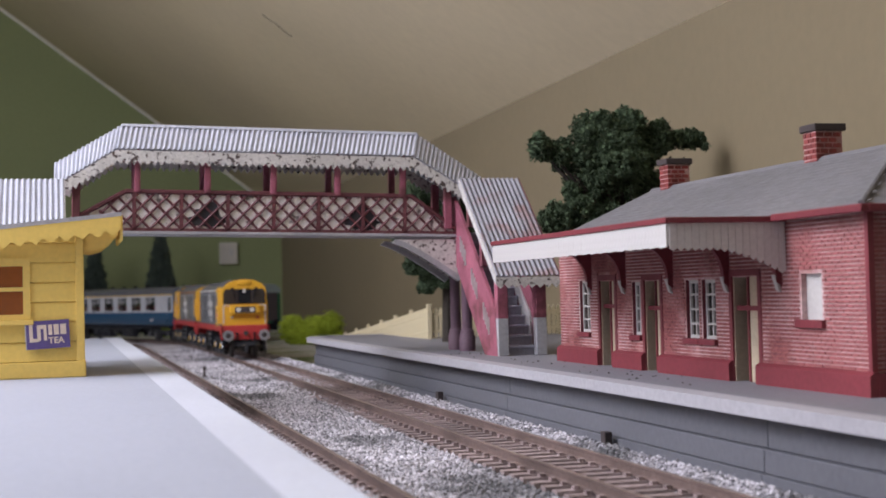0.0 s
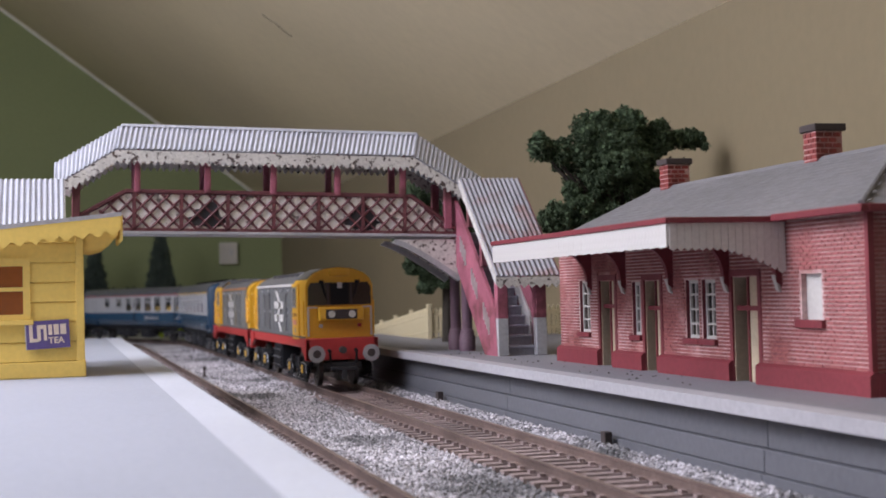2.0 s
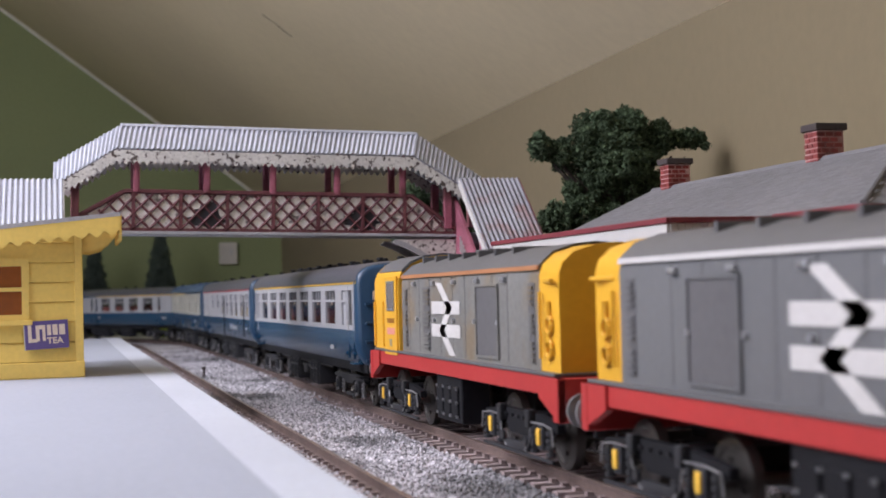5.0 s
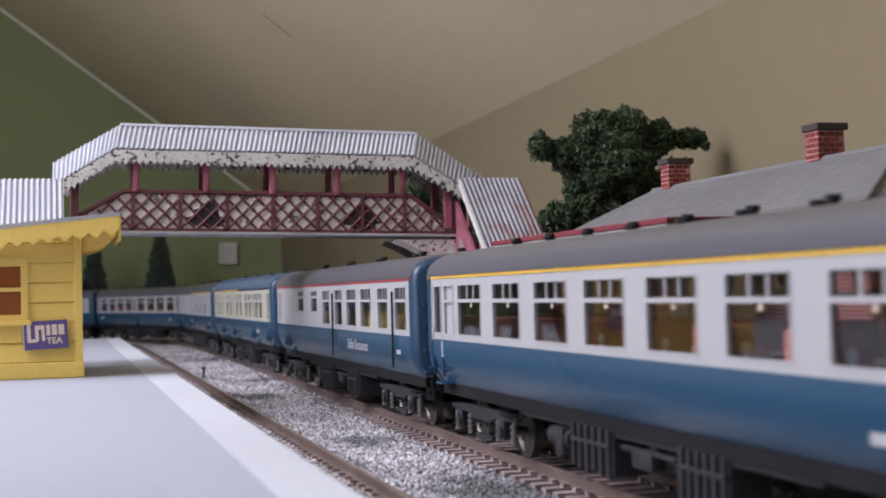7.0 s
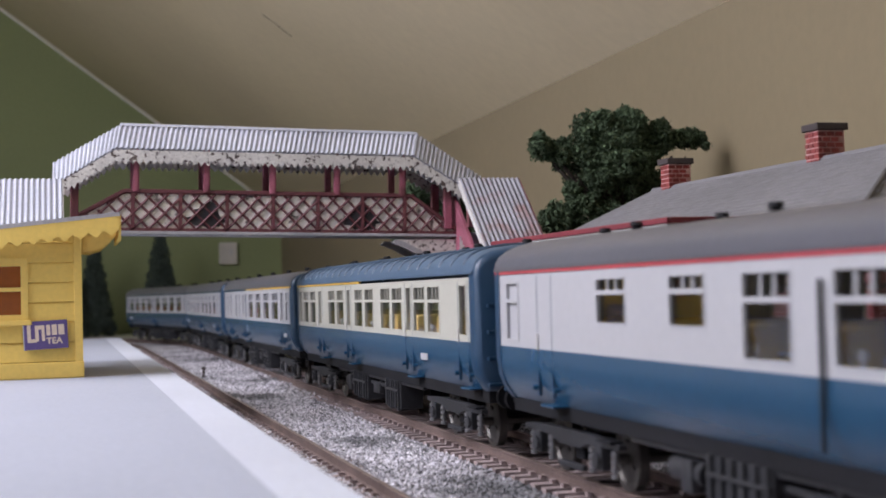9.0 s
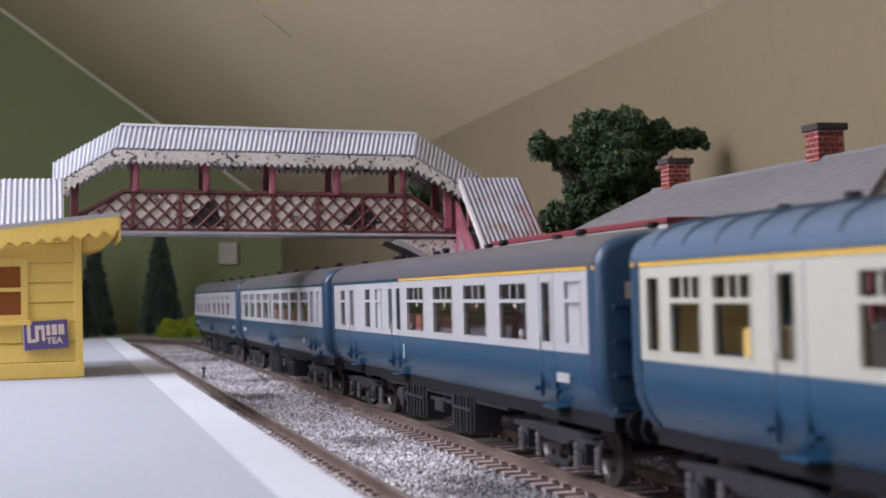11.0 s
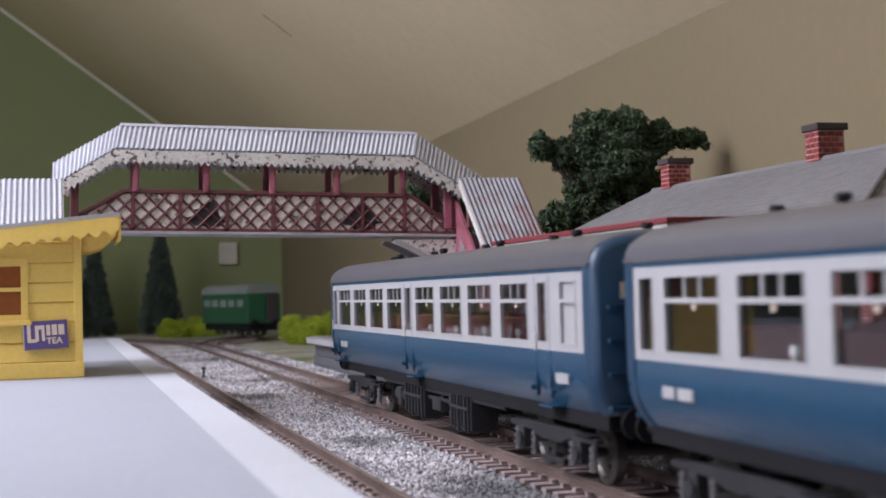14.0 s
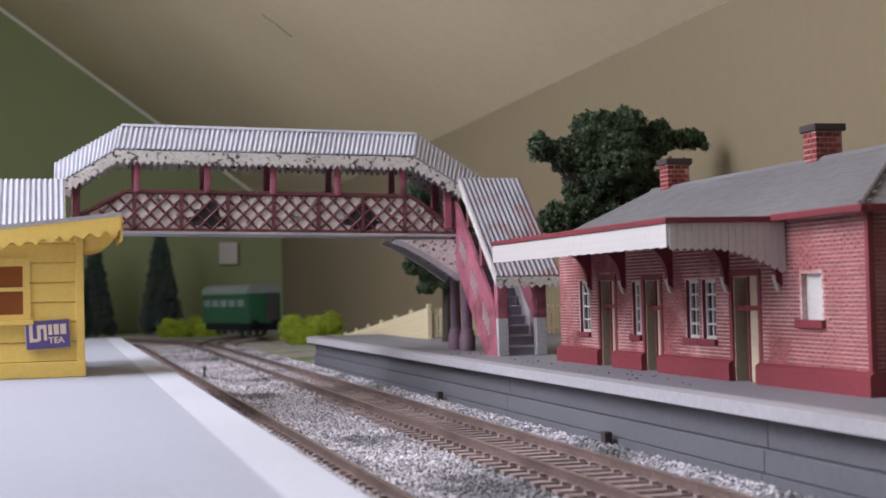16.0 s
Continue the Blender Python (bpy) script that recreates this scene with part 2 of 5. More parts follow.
def lathe(profile, n=16, bm=None, at=(0, 0, 0)):
    bm = bm or bmesh.new()
    rings = [[bm.verts.new((at[0] + r * math.cos(2 * math.pi * i / n), at[1] + r * math.sin(2 * math.pi * i / n), at[2] + z)) for i in range(n)] for r, z in profile]
    for a, b in zip(rings, rings[1:]):
        for i in range(n):
            bm.faces.new((a[i], a[(i + 1) % n], b[(i + 1) % n], b[i]))
    bm.faces.new(rings[0][::-1])
    bm.faces.new(rings[-1])
    return bm


def slab(bm, corners, thick):
    """A plate on four corners, given thickness downwards along its normal."""
    c = [Vector(p) for p in corners]
    n = (c[1] - c[0]).cross(c[2] - c[0]).normalized()
    if n.z < 0:
        n = -n
    top = [bm.verts.new(p) for p in c]
    low = [bm.verts.new(p - n * thick) for p in c]
    bm.faces.new(top)
    bm.faces.new(low[::-1])
    k = len(c)
    for i in range(k):
        bm.faces.new((top[i], low[i], low[(i + 1) % k], top[(i + 1) % k]))
    return bm


def corrugated(a, b, down, pitch=2.0, depth=0.35, thick=0.5, down_end=None):
    """A corrugated sheet whose ridges run along `down`, from the edge a-b."""
    a, b, down = Vector(a), Vector(b), Vector(down)
    last = down if down_end is None else Vector(down_end)
    n = max(8, int((b - a).length / pitch * 6))
    up = (b - a).cross(down).normalized()
    if up.z < 0:
        up = -up
    bm = bmesh.new()
    rows = []
    for i in range(n + 1):
        p = a.lerp(b, i / n) + up * depth * math.sin((b - a).length * i / n / pitch * 2 * math.pi)
        run = down.lerp(last, i / n)
        rows.append([bm.verts.new(p), bm.verts.new(p + run), bm.verts.new(p + run - up * thick), bm.verts.new(p - up * thick)])
    for r, s in zip(rows, rows[1:]):
        for i in range(4):
            bm.faces.new((r[i], r[(i + 1) % 4], s[(i + 1) % 4], s[i]))
    bm.faces.new(rows[0])
    bm.faces.new(rows[-1][::-1])
    return bm


def scallop(bm, a, b, drop, tooth, pitch, thick):
    """A valance board that hangs from the line a-b with a toothed lower edge."""
    a, b = Vector(a), Vector(b)
    n = max(2, int((b - a).length / pitch))
    side = (b - a).cross(Vector((0, 0, 1))).normalized() * thick
    tops, lows = [], []
    for i in range(2 * n + 1):
        p = a.lerp(b, i / (2 * n))
        tops.append(p)
        lows.append(p - Vector((0, 0, drop + (tooth if i % 2 else 0))))
    f = [(bm.verts.new(t), bm.verts.new(l), bm.verts.new(l + side), bm.verts.new(t + side)) for t, l in zip(tops, lows)]
    for r, s in zip(f, f[1:]):
        for i in range(4):
            bm.faces.new((r[i], r[(i + 1) % 4], s[(i + 1) % 4], s[i]))
    bm.faces.new(f[0])
    bm.faces.new(f[-1][::-1])
    return bm


def soup(name, verts, faces, material, parent=None):
    me = bpy.data.meshes.new(name)
    me.from_pydata((np.asarray(verts) * MM).tolist(), [], np.asarray(faces).tolist())
    me.materials.append(material)
    ob = new(name, me)
    if parent:
        ob.parent = parent
    return ob


def roof_outline(half, base, top, n=14, inner=0.0):
    out = []
    for i in range(n + 1):
        a = math.pi * i / n
        out.append(((half - inner) * math.copysign(abs(math.cos(a)) ** 0.62, math.cos(a)), base + (top - inner - base) * math.sin(a) ** 0.80))
    return out


# ---- the line: straight, then a bend of third radius to the left ----
BEND_AT, BEND_R = 1202.0, 505.0


def on_line(s, off=0.0):
    """Place and turn (degrees about z) at s along the main line, off to its right."""
    if s < BEND_AT:
        return Vector((off, s, 0)), 0.0
    a = (s - BEND_AT) / BEND_R
    r = BEND_R + off
    return Vector((-BEND_R + r * math.cos(a), BEND_AT + r * math.sin(a), 0)), math.degrees(a)


# ---- the attic room ----
def room():
    knee = lambda y: 150 + (y - 500) * 0.0176
    y0, y1, zk, pitch, ridge = -2300, 1900, 153.7, 0.745, -700
    def setting(name, bm, material, label):
        return tagged(obj(name, bm, material), label, "room", kind="structure")
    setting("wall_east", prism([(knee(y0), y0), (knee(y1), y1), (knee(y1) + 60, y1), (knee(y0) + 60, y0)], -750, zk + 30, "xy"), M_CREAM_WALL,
            "low cream attic wall behind the layout, its dim light in the colour")
    zr = zk + (knee(y1) - ridge) * pitch
    xw = ridge - (zr - zk) / pitch
    gable = [(xw - 80, -750), (knee(y1) + 60, -750), (knee(y1) + 60, zk), (knee(y1), zk + 2), (ridge, zr + 2), (xw, zk + 2), (xw - 80, zk)]
    setting("wall_north", prism(gable, y1, y1 + 60), M_GREEN_WALL, "dark green painted gable wall")
    setting("wall_south", prism(gable, y0 - 60, y0), M_INNER_WHITE, "unseen gable wall at the other end, white to bounce light")
    setting("wall_west", box(xw - 60, xw, y0, y1, -750, zk + 30), M_INNER_WHITE, "unseen low attic wall, white to bounce light")
    # eastern slope, in pieces round the roof window; unseen western slope round the added fill lamp
    at = lambda x, y: (x, y, zk + (knee(y) - x) * pitch)
    wx0, wx1, wy0, wy1 = -480, -220, -490, 1350
    bm = bmesh.new()
    for a, b, c, d in ((ridge, wx0, y0, y1), (wx0, wx1, y0, wy0), (wx0, wx1, wy1, y1)):
        slab(bm, [at(a, c), at(a, d), at(b, d), at(b, c)], -50)
    slab(bm, [at(wx1, y0), at(wx1, y1), (knee(y1), y1, zk), (knee(y0), y0, zk)], -50)
    setting("ceiling_east", bm, M_CEILING, "unseen white attic slope with an opening for the added fill lamp and a hairline crack")
    at = lambda x, y: (x, y, zr - (ridge - x) * pitch)
    wx0, wx1, wy0, wy1 = -1110, -720, -200, 1000
    bm = bmesh.new()
    for a, b, c, d in ((xw, wx0, y0, y1), (wx1, ridge, y0, y1), (wx0, wx1, y0, wy0), (wx0, wx1, wy1, y1)):
        slab(bm, [at(a, c), at(a, d), at(b, d), at(b, c)], -50)
    setting("ceiling_west", bm, M_INNER_WHITE, "unseen white attic slope with an opening for the added fill lamp")
    setting("floor", box(xw, knee(y0) + 60, y0, y1, -760, -750), mat("brown_floor", (0.2, 0.14, 0.1)), "plain brown attic floor")
    bm = bmesh.new()
    rod(bm, (ridge, y1 - 1, zr - 1), (knee(y1), y1 - 1, zk - 1), 2.2, 6)
    setting("trim", bm, M_INNER_WHITE, "thin white bead where the slope meets the green gable")
    # hairline crack in the plaster of the slope
    bm = bmesh.new()
    pl = lambda x, y: Vector((x, y, zk + (knee(y) - x) * pitch - 0.35))
    pts = [pl(33.6 + 2.75 * i + 0.5 * math.sin(2.1 * i), 1044 + 1.2 * math.sin(1.3 * i)) for i in range(9)]
    for p, q in zip(pts, pts[1:]):
        rod(bm, p, q, 0.28, 5)
    tagged(obj("plaster_crack", bm, mat("crack_shadow", (0.12, 0.10, 0.08), 0.9)), "thin dark crack in the sloping plaster ceiling", "crack", kind="structure")


room()


def ground():
    g = tagged(obj("ground", box(-1500, 100, -2250, 1899, -750, -6), M_BOARD), "layout baseboard with grey and green scatter", "ground", kind="structure")
    tagged(obj("ground", prism([(100, -2250), (100, 1899), (173, 1899), (101, -2250)], -750, -6, "xy"), M_BOARD), "layout baseboard beside the wall", "ground", kind="structure")
    bm = bmesh.new()
    bed = [(-100, -1500, -6), (-90, -1500, -3.9), (30, -1500, -3.9), (40, -1500, -6)]
    rows = []
    for s in list(range(-1500, 1202, 60)) + list(range(1202, 2500, 24)):
        row = []
        for x, _, z in bed:
            p, _a = on_line(s, x)
            row.append(bm.verts.new((p.x, p.y, z if z < -5 else z + 1.1 * min(1.0, max(0.0, (s - 560) / 260)))))
        rows.append(row)
    for r, t in zip(rows, rows[1:]):
        for i in range(3):
            bm.faces.new((r[i], r[i + 1], t[i + 1], t[i]))
    tagged(obj("ballast_bed", bm, M_BALLAST_BED), "grey stone ballast bed under the two tracks", "ballast", kind="structure")


ground()


def ballast():
    """Loose stones over the bed, thickest between the tracks and along the platform."""
    rng = np.random.default_rng(5)
    n = 95000
    y = 150 + (1 - np.sqrt(1 - rng.random(n))) * 1050
    x = rng.uniform(-66, 25.5, n)
    edge = rng.random(n) < 0.13
    x[edge] = 24.8 - np.abs(rng.normal(0, 2.2, edge.sum()))
    between = (np.abs(x) > 8.9) & (np.abs(x) < 15.2) | (np.abs(x) < 7.4) | (np.abs(x + 57) < 7.4)
    r = rng.uniform(0.32, 0.68, n) * np.where(y > 600, 1.25, 1)
    z = -3.9 + 0.95 * np.clip((y - 560) / 260, 0, 1) + r * rng.uniform(0.2, 0.75, n)
    z[edge] += rng.random(edge.sum()) * 1.9 * np.clip((x[edge] - 19) / 6, 0, 1)
    z = np.where(between, z - 0.75 + 0.9 * np.clip((y - 480) / 200, 0, 1) * rng.random(n), z)
    z = np.where(np.abs(x + 57) < 7.6, -3.3 + 0.5 * rng.random(n), z)
    heap = rng.random(n)
    z = np.where((x > -47.5) & (x < -40.5), np.maximum(z, -2.9 + 0.7 * heap), z)
    z = np.where((x > -16.5) & (x < -10.0), z + (0.35 + 1.0 * np.clip((y - 400) / 120, 0, 1)) * heap, z)
    base = np.array([(1, 0, 0), (0, 1, 0), (-1, 0, 0), (0, -1, 0), (0, 0, 1), (0, 0, -1)], float)
    tri = np.array([(0, 1, 4), (1, 2, 4), (2, 3, 4), (3, 0, 4), (1, 0, 5), (2, 1, 5), (3, 2, 5), (0, 3, 5)])
    v = base[None] * r[:, None, None] * rng.uniform(0.6, 1.25, (n, 6, 1))
    a = rng.uniform(0, 6.28, n)
    c, s = np.cos(a)[:, None], np.sin(a)[:, None]
    v = np.stack([v[..., 0] * c - v[..., 1] * s, v[..., 0] * s + v[..., 1] * c, v[..., 2] * 0.8], -1)
    v += np.stack([x, y, z], -1)[:, None]
    f = tri[None] + (np.arange(n) * 6)[:, None, None]
    ob = soup("loose_ballast", v.reshape(-1, 3), f.reshape(-1, 3), M_STONE)
    tagged(ob, "pale and dark grey loose stone ballast", "ballast", kind="stuff")


ballast()


def stray_stones():
    rng = np.random.default_rng(8)
    verts, faces = [], []
    for k in range(34):
        x, y, r = rng.uniform(33, 53), rng.uniform(330, 560), rng.uniform(0.25, 0.5)
        i = len(verts)
        verts += [(x + r, y, 13.95), (x, y + r, 13.95), (x - r, y, 13.95), (x, y - r, 13.95), (x, y, 13.95 + r)]
        faces += [(i, i + 1, i + 4), (i + 1, i + 2, i + 4), (i + 2, i + 3, i + 4), (i + 3, i, i + 4)]
    tagged(soup("stray_stones", verts, faces, M_BARK), "dark stray ballast stones scattered on the platform", "stones", kind="stuff")


stray_stones()


def track(name, off, s0, s1, label, lo=40, hi=1000, step=7.0):
    t = thing(name, label, "railway track", kind="structure")
    prof = [(-0.95, -2.55), (0.95, -2.55), (0.95, -2.25), (0.3, -2.0), (0.3, -0.75), (0.55, -0.55), (0.55, -0.08), (0.42, 0), (-0.42, 0), (-0.55, -0.08), (-0.55, -0.55), (-0.3, -0.75), (-0.3, -2.0), (-0.95, -2.25)]
    ss = [s0, BEND_AT] + [BEND_AT + 18 * i for i in range(1, int((s1 - BEND_AT) / 18))] if s1 > BEND_AT else [s0, s1]
    for side in (-8.65, 8.65):
        bm = bmesh.new()
        rows = []
        for s in ss:
            row = []
            for px, pz in prof:
                p, _ = on_line(s, off + side + px)
                row.append(bm.verts.new((p.x, p.y, pz)))
            rows.append(row)
        for a, b in zip(rows, rows[1:]):
            for i in range(len(prof)):
                j = (i + 1) % len(prof)
                bm.faces.new((a[i], a[j], b[j], b[i]))
        r = part("rail", bm, M_RAIL, t, "brown weathered rail with a worn bright head")
        r.data.materials.append(M_RAIL_TOP)
        for p in r.data.polygons:
            p.material_index = 1 if p.normal.z > 0.8 and p.center.z > -0.0002 else 0
    first = None
    n = int((hi - lo) / step)
    for i in range(n):
        p, a = on_line(lo + i * step, off)
        m = mm(p.x, p.y, 0, 0, 0, a + 0.4 * math.sin(i * 3.7))
        if first is None:
            bm = box(-15, 15, -1.55, 1.55, -4.6, -2.7)
            for sx in (-8.65, 8.65):
                for d in (-1.75, 1.75):
                    bx(bm, sx + d - 0.6, sx + d + 0.6, -0.8, 0.8, -2.7, -1.95)
            first = part("sleeper", bm, M_SLEEPER, t, "", False, m)
        else:
            share("sleeper", first, t, m)
    return t


def left_platform():
    p = thing("platform_left", "pale grey card platform with a white painted edge", "platform", kind="structure")
    part("deck", box(-420, -85.6, -260, 955, -6, 14), M_PLAT, p)
    part("edge_strip", box(-85.6, -76.0, -260, 955, -6, 14.003), M_EDGE, p, "white painted platform edge")


left_platform()


def right_platform():
    p = thing("platform_right", "grey plastic station platform with a pale coping", "platform", kind="structure")
    y0, y1 = -700, 852
    def outline(x, r):
        arc = [(x + r - r * math.cos(a), y1 - r + r * math.sin(a)) for a in [math.pi / 2 * i / 8 for i in range(9)]]
        return [(x, y0), *arc, (101, y1), (101, 260), (99, y0)]
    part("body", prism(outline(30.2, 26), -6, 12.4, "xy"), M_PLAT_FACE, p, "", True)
    part("deck", prism(outline(25.2, 26), 12.4, 13.9, "xy"), M_PLAT_R, p, "", True)
    part("deck", prism([(101, 260), (101, y1), (153, y1), (144.5, 260)], -6, 13.9, "xy"), M_PLAT_R, p)
    turn = [math.pi / 2 * i / 10 for i in range(11)]
    cx, cy = 25.2 + 26, y1 - 26
    ring = [(24.6, y0)] + [(cx - 26.6 * math.cos(a), cy + 26.6 * math.sin(a)) for a in turn] + [(101, y1 + 0.6), (101, y1 - 5.8)]
    ring += [(cx - 20.2 * math.cos(a), cy + 20.2 * math.sin(a)) for a in turn[::-1]] + [(31.0, y0)]
    part("coping", prism(ring, 11.2, 14.1, "xy"), M_EDGE_R, p, "pale worn coping edge rounding the platform end", True)
    joints = [-226, -54, 118, 290, 462, 634, y1 - 27]
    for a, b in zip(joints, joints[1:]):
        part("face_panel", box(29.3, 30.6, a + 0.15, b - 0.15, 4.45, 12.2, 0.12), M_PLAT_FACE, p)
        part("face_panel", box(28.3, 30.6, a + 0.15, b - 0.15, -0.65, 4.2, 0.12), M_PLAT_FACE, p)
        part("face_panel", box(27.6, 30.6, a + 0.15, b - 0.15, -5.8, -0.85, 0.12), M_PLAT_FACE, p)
    for y in (369, 536):
        bm = box(24.2, 26.3, y - 1.6, y + 1.6, -5, 0.9, 0.2)
        tagged(obj("cable_box", bm, M_DARK), "small black box at the foot of the platform", "box", "platform foot boxes")


right_platform()


# ---- the station building ----
OPEN = [  # y0, y1, z0, z1, kind
    (308.5, 317.5, 30, 40.6, "blank"), (338, 352, 14.2, 40.4, "door"), (361.5, 369.3, 24.2, 40, "sash"), (371.6, 379.2, 24.2, 40, "sash"),
    (396, 407.5, 14.2, 40.2, "door"), (410.5, 416.5, 24.2, 40, "sash"), (430, 442.5, 14.2, 40.6, "door"), (451.5, 460.5, 24.2, 41, "sash")]
ST_Y0, ST_Y1, ST_Z0, ST_Z1 = 289.0, 479.0, 13.9, 54.2


def station():
    st = thing("station_building", "red brick model station building with a grey slate roof and canopy", "station building", at=mm(54, 0, 0))
    # front wall, cut round its openings; x = 0 is its outer face
    bm = bmesh.new()
    ys = sorted({ST_Y0, ST_Y1, *[o[0] for o in OPEN], *[o[1] for o in OPEN]})
    for a, b in zip(ys, ys[1:]):
        o = next((o for o in OPEN if o[0] <= a and o[1] >= b), None)
        if o:
            if o[2] > 15:
                bx(bm, 0, 5, a, b, ST_Z0, o[2])
            bx(bm, 0, 5, a, b, o[3], ST_Z1)
        else:
            bx(bm, 0, 5, a, b, ST_Z0, ST_Z1)
    bmesh.ops.remove_doubles(bm, verts=bm.verts, dist=1e-4)
    front = part("front_wall", bm, M_MORTAR, st, "red brick wall with pale mortar")
    end = part("end_wall", box(5, 72, ST_Y0, ST_Y0 + 4, ST_Z0, ST_Z1), M_MORTAR, st, "red brick end wall")
    far = prism([(5, ST_Z0), (72, ST_Z0), (72, ST_Z1), (36, 71.2), (5, 56.5)], ST_Y1 - 4, ST_Y1)
    part("gable_wall", far, M_MORTAR, st, "red brick gable wall")
    part("back_wall", box(68, 72, ST_Y0 + 4, ST_Y1 - 4, ST_Z0, ST_Z1), M_MORTAR, st)
    # dark sheet added for interior shade
    part("inside", box(12, 13, ST_Y0 + 4, ST_Y1 - 4, ST_Z0, ST_Z1), M_DARK, st, "added dark sheet standing for the unlit inside")
    # plinth
    ys = [ST_Y0 - 1.2] + [v for o in OPEN if o[4] == "door" for v in o[:2]] + [ST_Y1 + 0.8]
    for a, b in zip(ys[::2], ys[1::2]):
        part("plinth", prism([(-1.6, ST_Z0), (-1.6, 18.4), (-0.4, 19.2), (0.6, 19.2), (0.6, ST_Z0)], a, b), M_RED_TRIM, st, "dark red painted plinth")
    part("plinth", box(0.6, 73, ST_Y0 - 1.4, ST_Y0 + 0.4, ST_Z0, 19), M_RED_TRIM, st, "dark red painted plinth")
    part("corner_trim", box(-0.5, 0.9, ST_Y0 - 0.5, ST_Y0 + 0.9, 19.2, ST_Z1), M_RED_TRIM, st)
    # openings
    for y0, y1, z0, z1, kind in OPEN:
        if kind == "blank":
            part("blind_window", box(1.4, 2.4, y0, y1, z0, z1), M_WHITE, st, "blank white window panel")
            part("sill", box(-1.3, 1.2, y0 - 1.6, y1 + 1.6, z0 - 1.9, z0, 0.2), M_RED_TRIM, st)
        elif kind == "sash":
            w = part("window", box(1.6, 2.0, y0, y1, z0, z1), M_LOCO_GLASS, st, "sash window with white glazing bars")
            bm = bmesh.new()
            for a, b, c, d in ((y0, y0 + 0.8, z0, z1), (y1 - 0.8, y1, z0, z1), (y0 + 0.8, y1 - 0.8, z0, z0 + 0.9), (y0 + 0.8, y1 - 0.8, z1 - 0.9, z1), ((y0 + y1) / 2 - 0.3, (y0 + y1) / 2 + 0.3, z0 + 0.9, z1 - 0.9)):
                bx(bm, 1.0, 1.7, a, b, c, d)
            for i in (1, 2, 3):
                zz = z0 + (z1 - z0) * i / 4
                bx(bm, 1.1, 1.68, y0 + 0.8, y1 - 0.8, zz - 0.3, zz + 0.3)
            part("window_frame", bm, M_WHITE, w, "white glazing bars")
            part("sill", box(-1.2, 1.0, y0 - 1.0, y1 + 1.0, z0 - 1.6, z0, 0.2), M_RED_TRIM, w)
            part("reveal", box(0.05, 1.2, y1 - 0.02, y1 + 0.6, z0, z1 + 0.8), M_RED_TRIM, w)
        else:
            ym = y0 + 0.58 * (y1 - y0)
            d = part("door", box(1.8, 2.6, y0 + 0.3, ym, ST_Z0, z1 - 8.5), M_DOOR, st, "stone-coloured panelled door standing half open")
            # shade of the open doorway, painted as a dark sheet
            part("doorway", box(4.2, 4.6, ym, y1 - 0.3, ST_Z0, z1), M_DARK, d, "dark sheet standing for shade in the open half of the doorway")
            part("door_frame", box(1.4, 2.8, ym, ym + 0.8, ST_Z0, z1), M_RED_TRIM, d)
            part("fanlight", box(1.9, 2.4, y0 + 0.3, ym, z1 - 7.3, z1), M_DOOR, d, "blanked fanlight over the door")
            part("door_frame", box(0.9, 2.7, y0 + 0.01, y1 - 0.01, z1 - 8.5, z1 - 7.3), M_RED_TRIM, d)
            for k in (0.18, 0.56):
                h = z1 - 8.5 - ST_Z0
                part("panel", box(1.55, 1.9, y0 + 1.6, ym - 1.2, ST_Z0 + h * k, ST_Z0 + h * (k + 0.34), 0.12), M_DOOR, d)
            part("jamb", box(0.2, 4.6, y1 - 0.5, y1 + 0.01, ST_Z0, z1), M_DOOR, d)
            part("jamb", box(-0.35, 0.3, y1 - 0.2, y1 + 1.4, ST_Z0, z1 + 1.2), M_RED_TRIM, d)
            part("jamb", box(-0.35, 0.3, y0 - 1.4, y0 + 0.2, ST_Z0, z1 + 1.2), M_RED_TRIM, d)
            part("lintel", box(-0.35, 0.3, y0 - 1.4, y1 + 1.4, z1 + 0.2, z1 + 2.0), M_RED_TRIM, d)
    # roof: hipped at the near end, gabled at the far end
    e, rz, ry0, ry1 = ST_Z1 + 0.4, 72.2, 330, ST_Y1 + 2
    ya = ST_Y0 - 3
    bm = bmesh.new()
    slab(bm, [(-3, ya, e), (-3, ry1, e), (36, ry1, rz), (36, ry0, rz)], 1.2)
    slab(bm, [(75, ry1, e), (75, ya, e), (36, ry0, rz), (36, ry1, rz)], 1.2)
    slab(bm, [(-3, ya, e), (75, ya, e), (36, ry0, rz)], 1.2)
    roof = part("roof", bm, M_SLATE, st, "plain grey slate roof")
    rng = random.Random(4)
    bm = bmesh.new()
    rows = 16
    for i in range(rows):
        f0, f1 = i / rows, (i + 1.12) / rows
        lo = ya + (ry0 - ya) * f0
        y = lo + (i % 2) * 2.2
        while y < ry1 - 0.4:
            w = min(4.4, ry1 - y) - 0.12
            x0, x1 = -3.4 + 39 * f0, -3.4 + 39 * min(f1, 1.0)
            z0, z1 = e + (rz - e) * f0 + 0.16 + rng.uniform(0, 0.03), e + (rz - e) * min(f1, 1.0) + 0.06
            c = [bm.verts.new(v) for v in ((x0, y, z0), (x1, y, z1), (x1, y + w, z1), (x0, y + w, z0))]
            d = [bm.verts.new((v.co.x, v.co.y, v.co.z - 0.18)) for v in c]
            bm.faces.new(c)
            bm.faces.new((c[0], d[0], d[3], c[3]))
            bm.faces.new((c[0], c[1], d[1], d[0]))
            bm.faces.new((c[3], d[3], d[2], c[2]))
            y += 4.4
    s = part("slating", bm, M_SLATE, roof, "courses of grey slates")
    s["kind"] = "stuff"
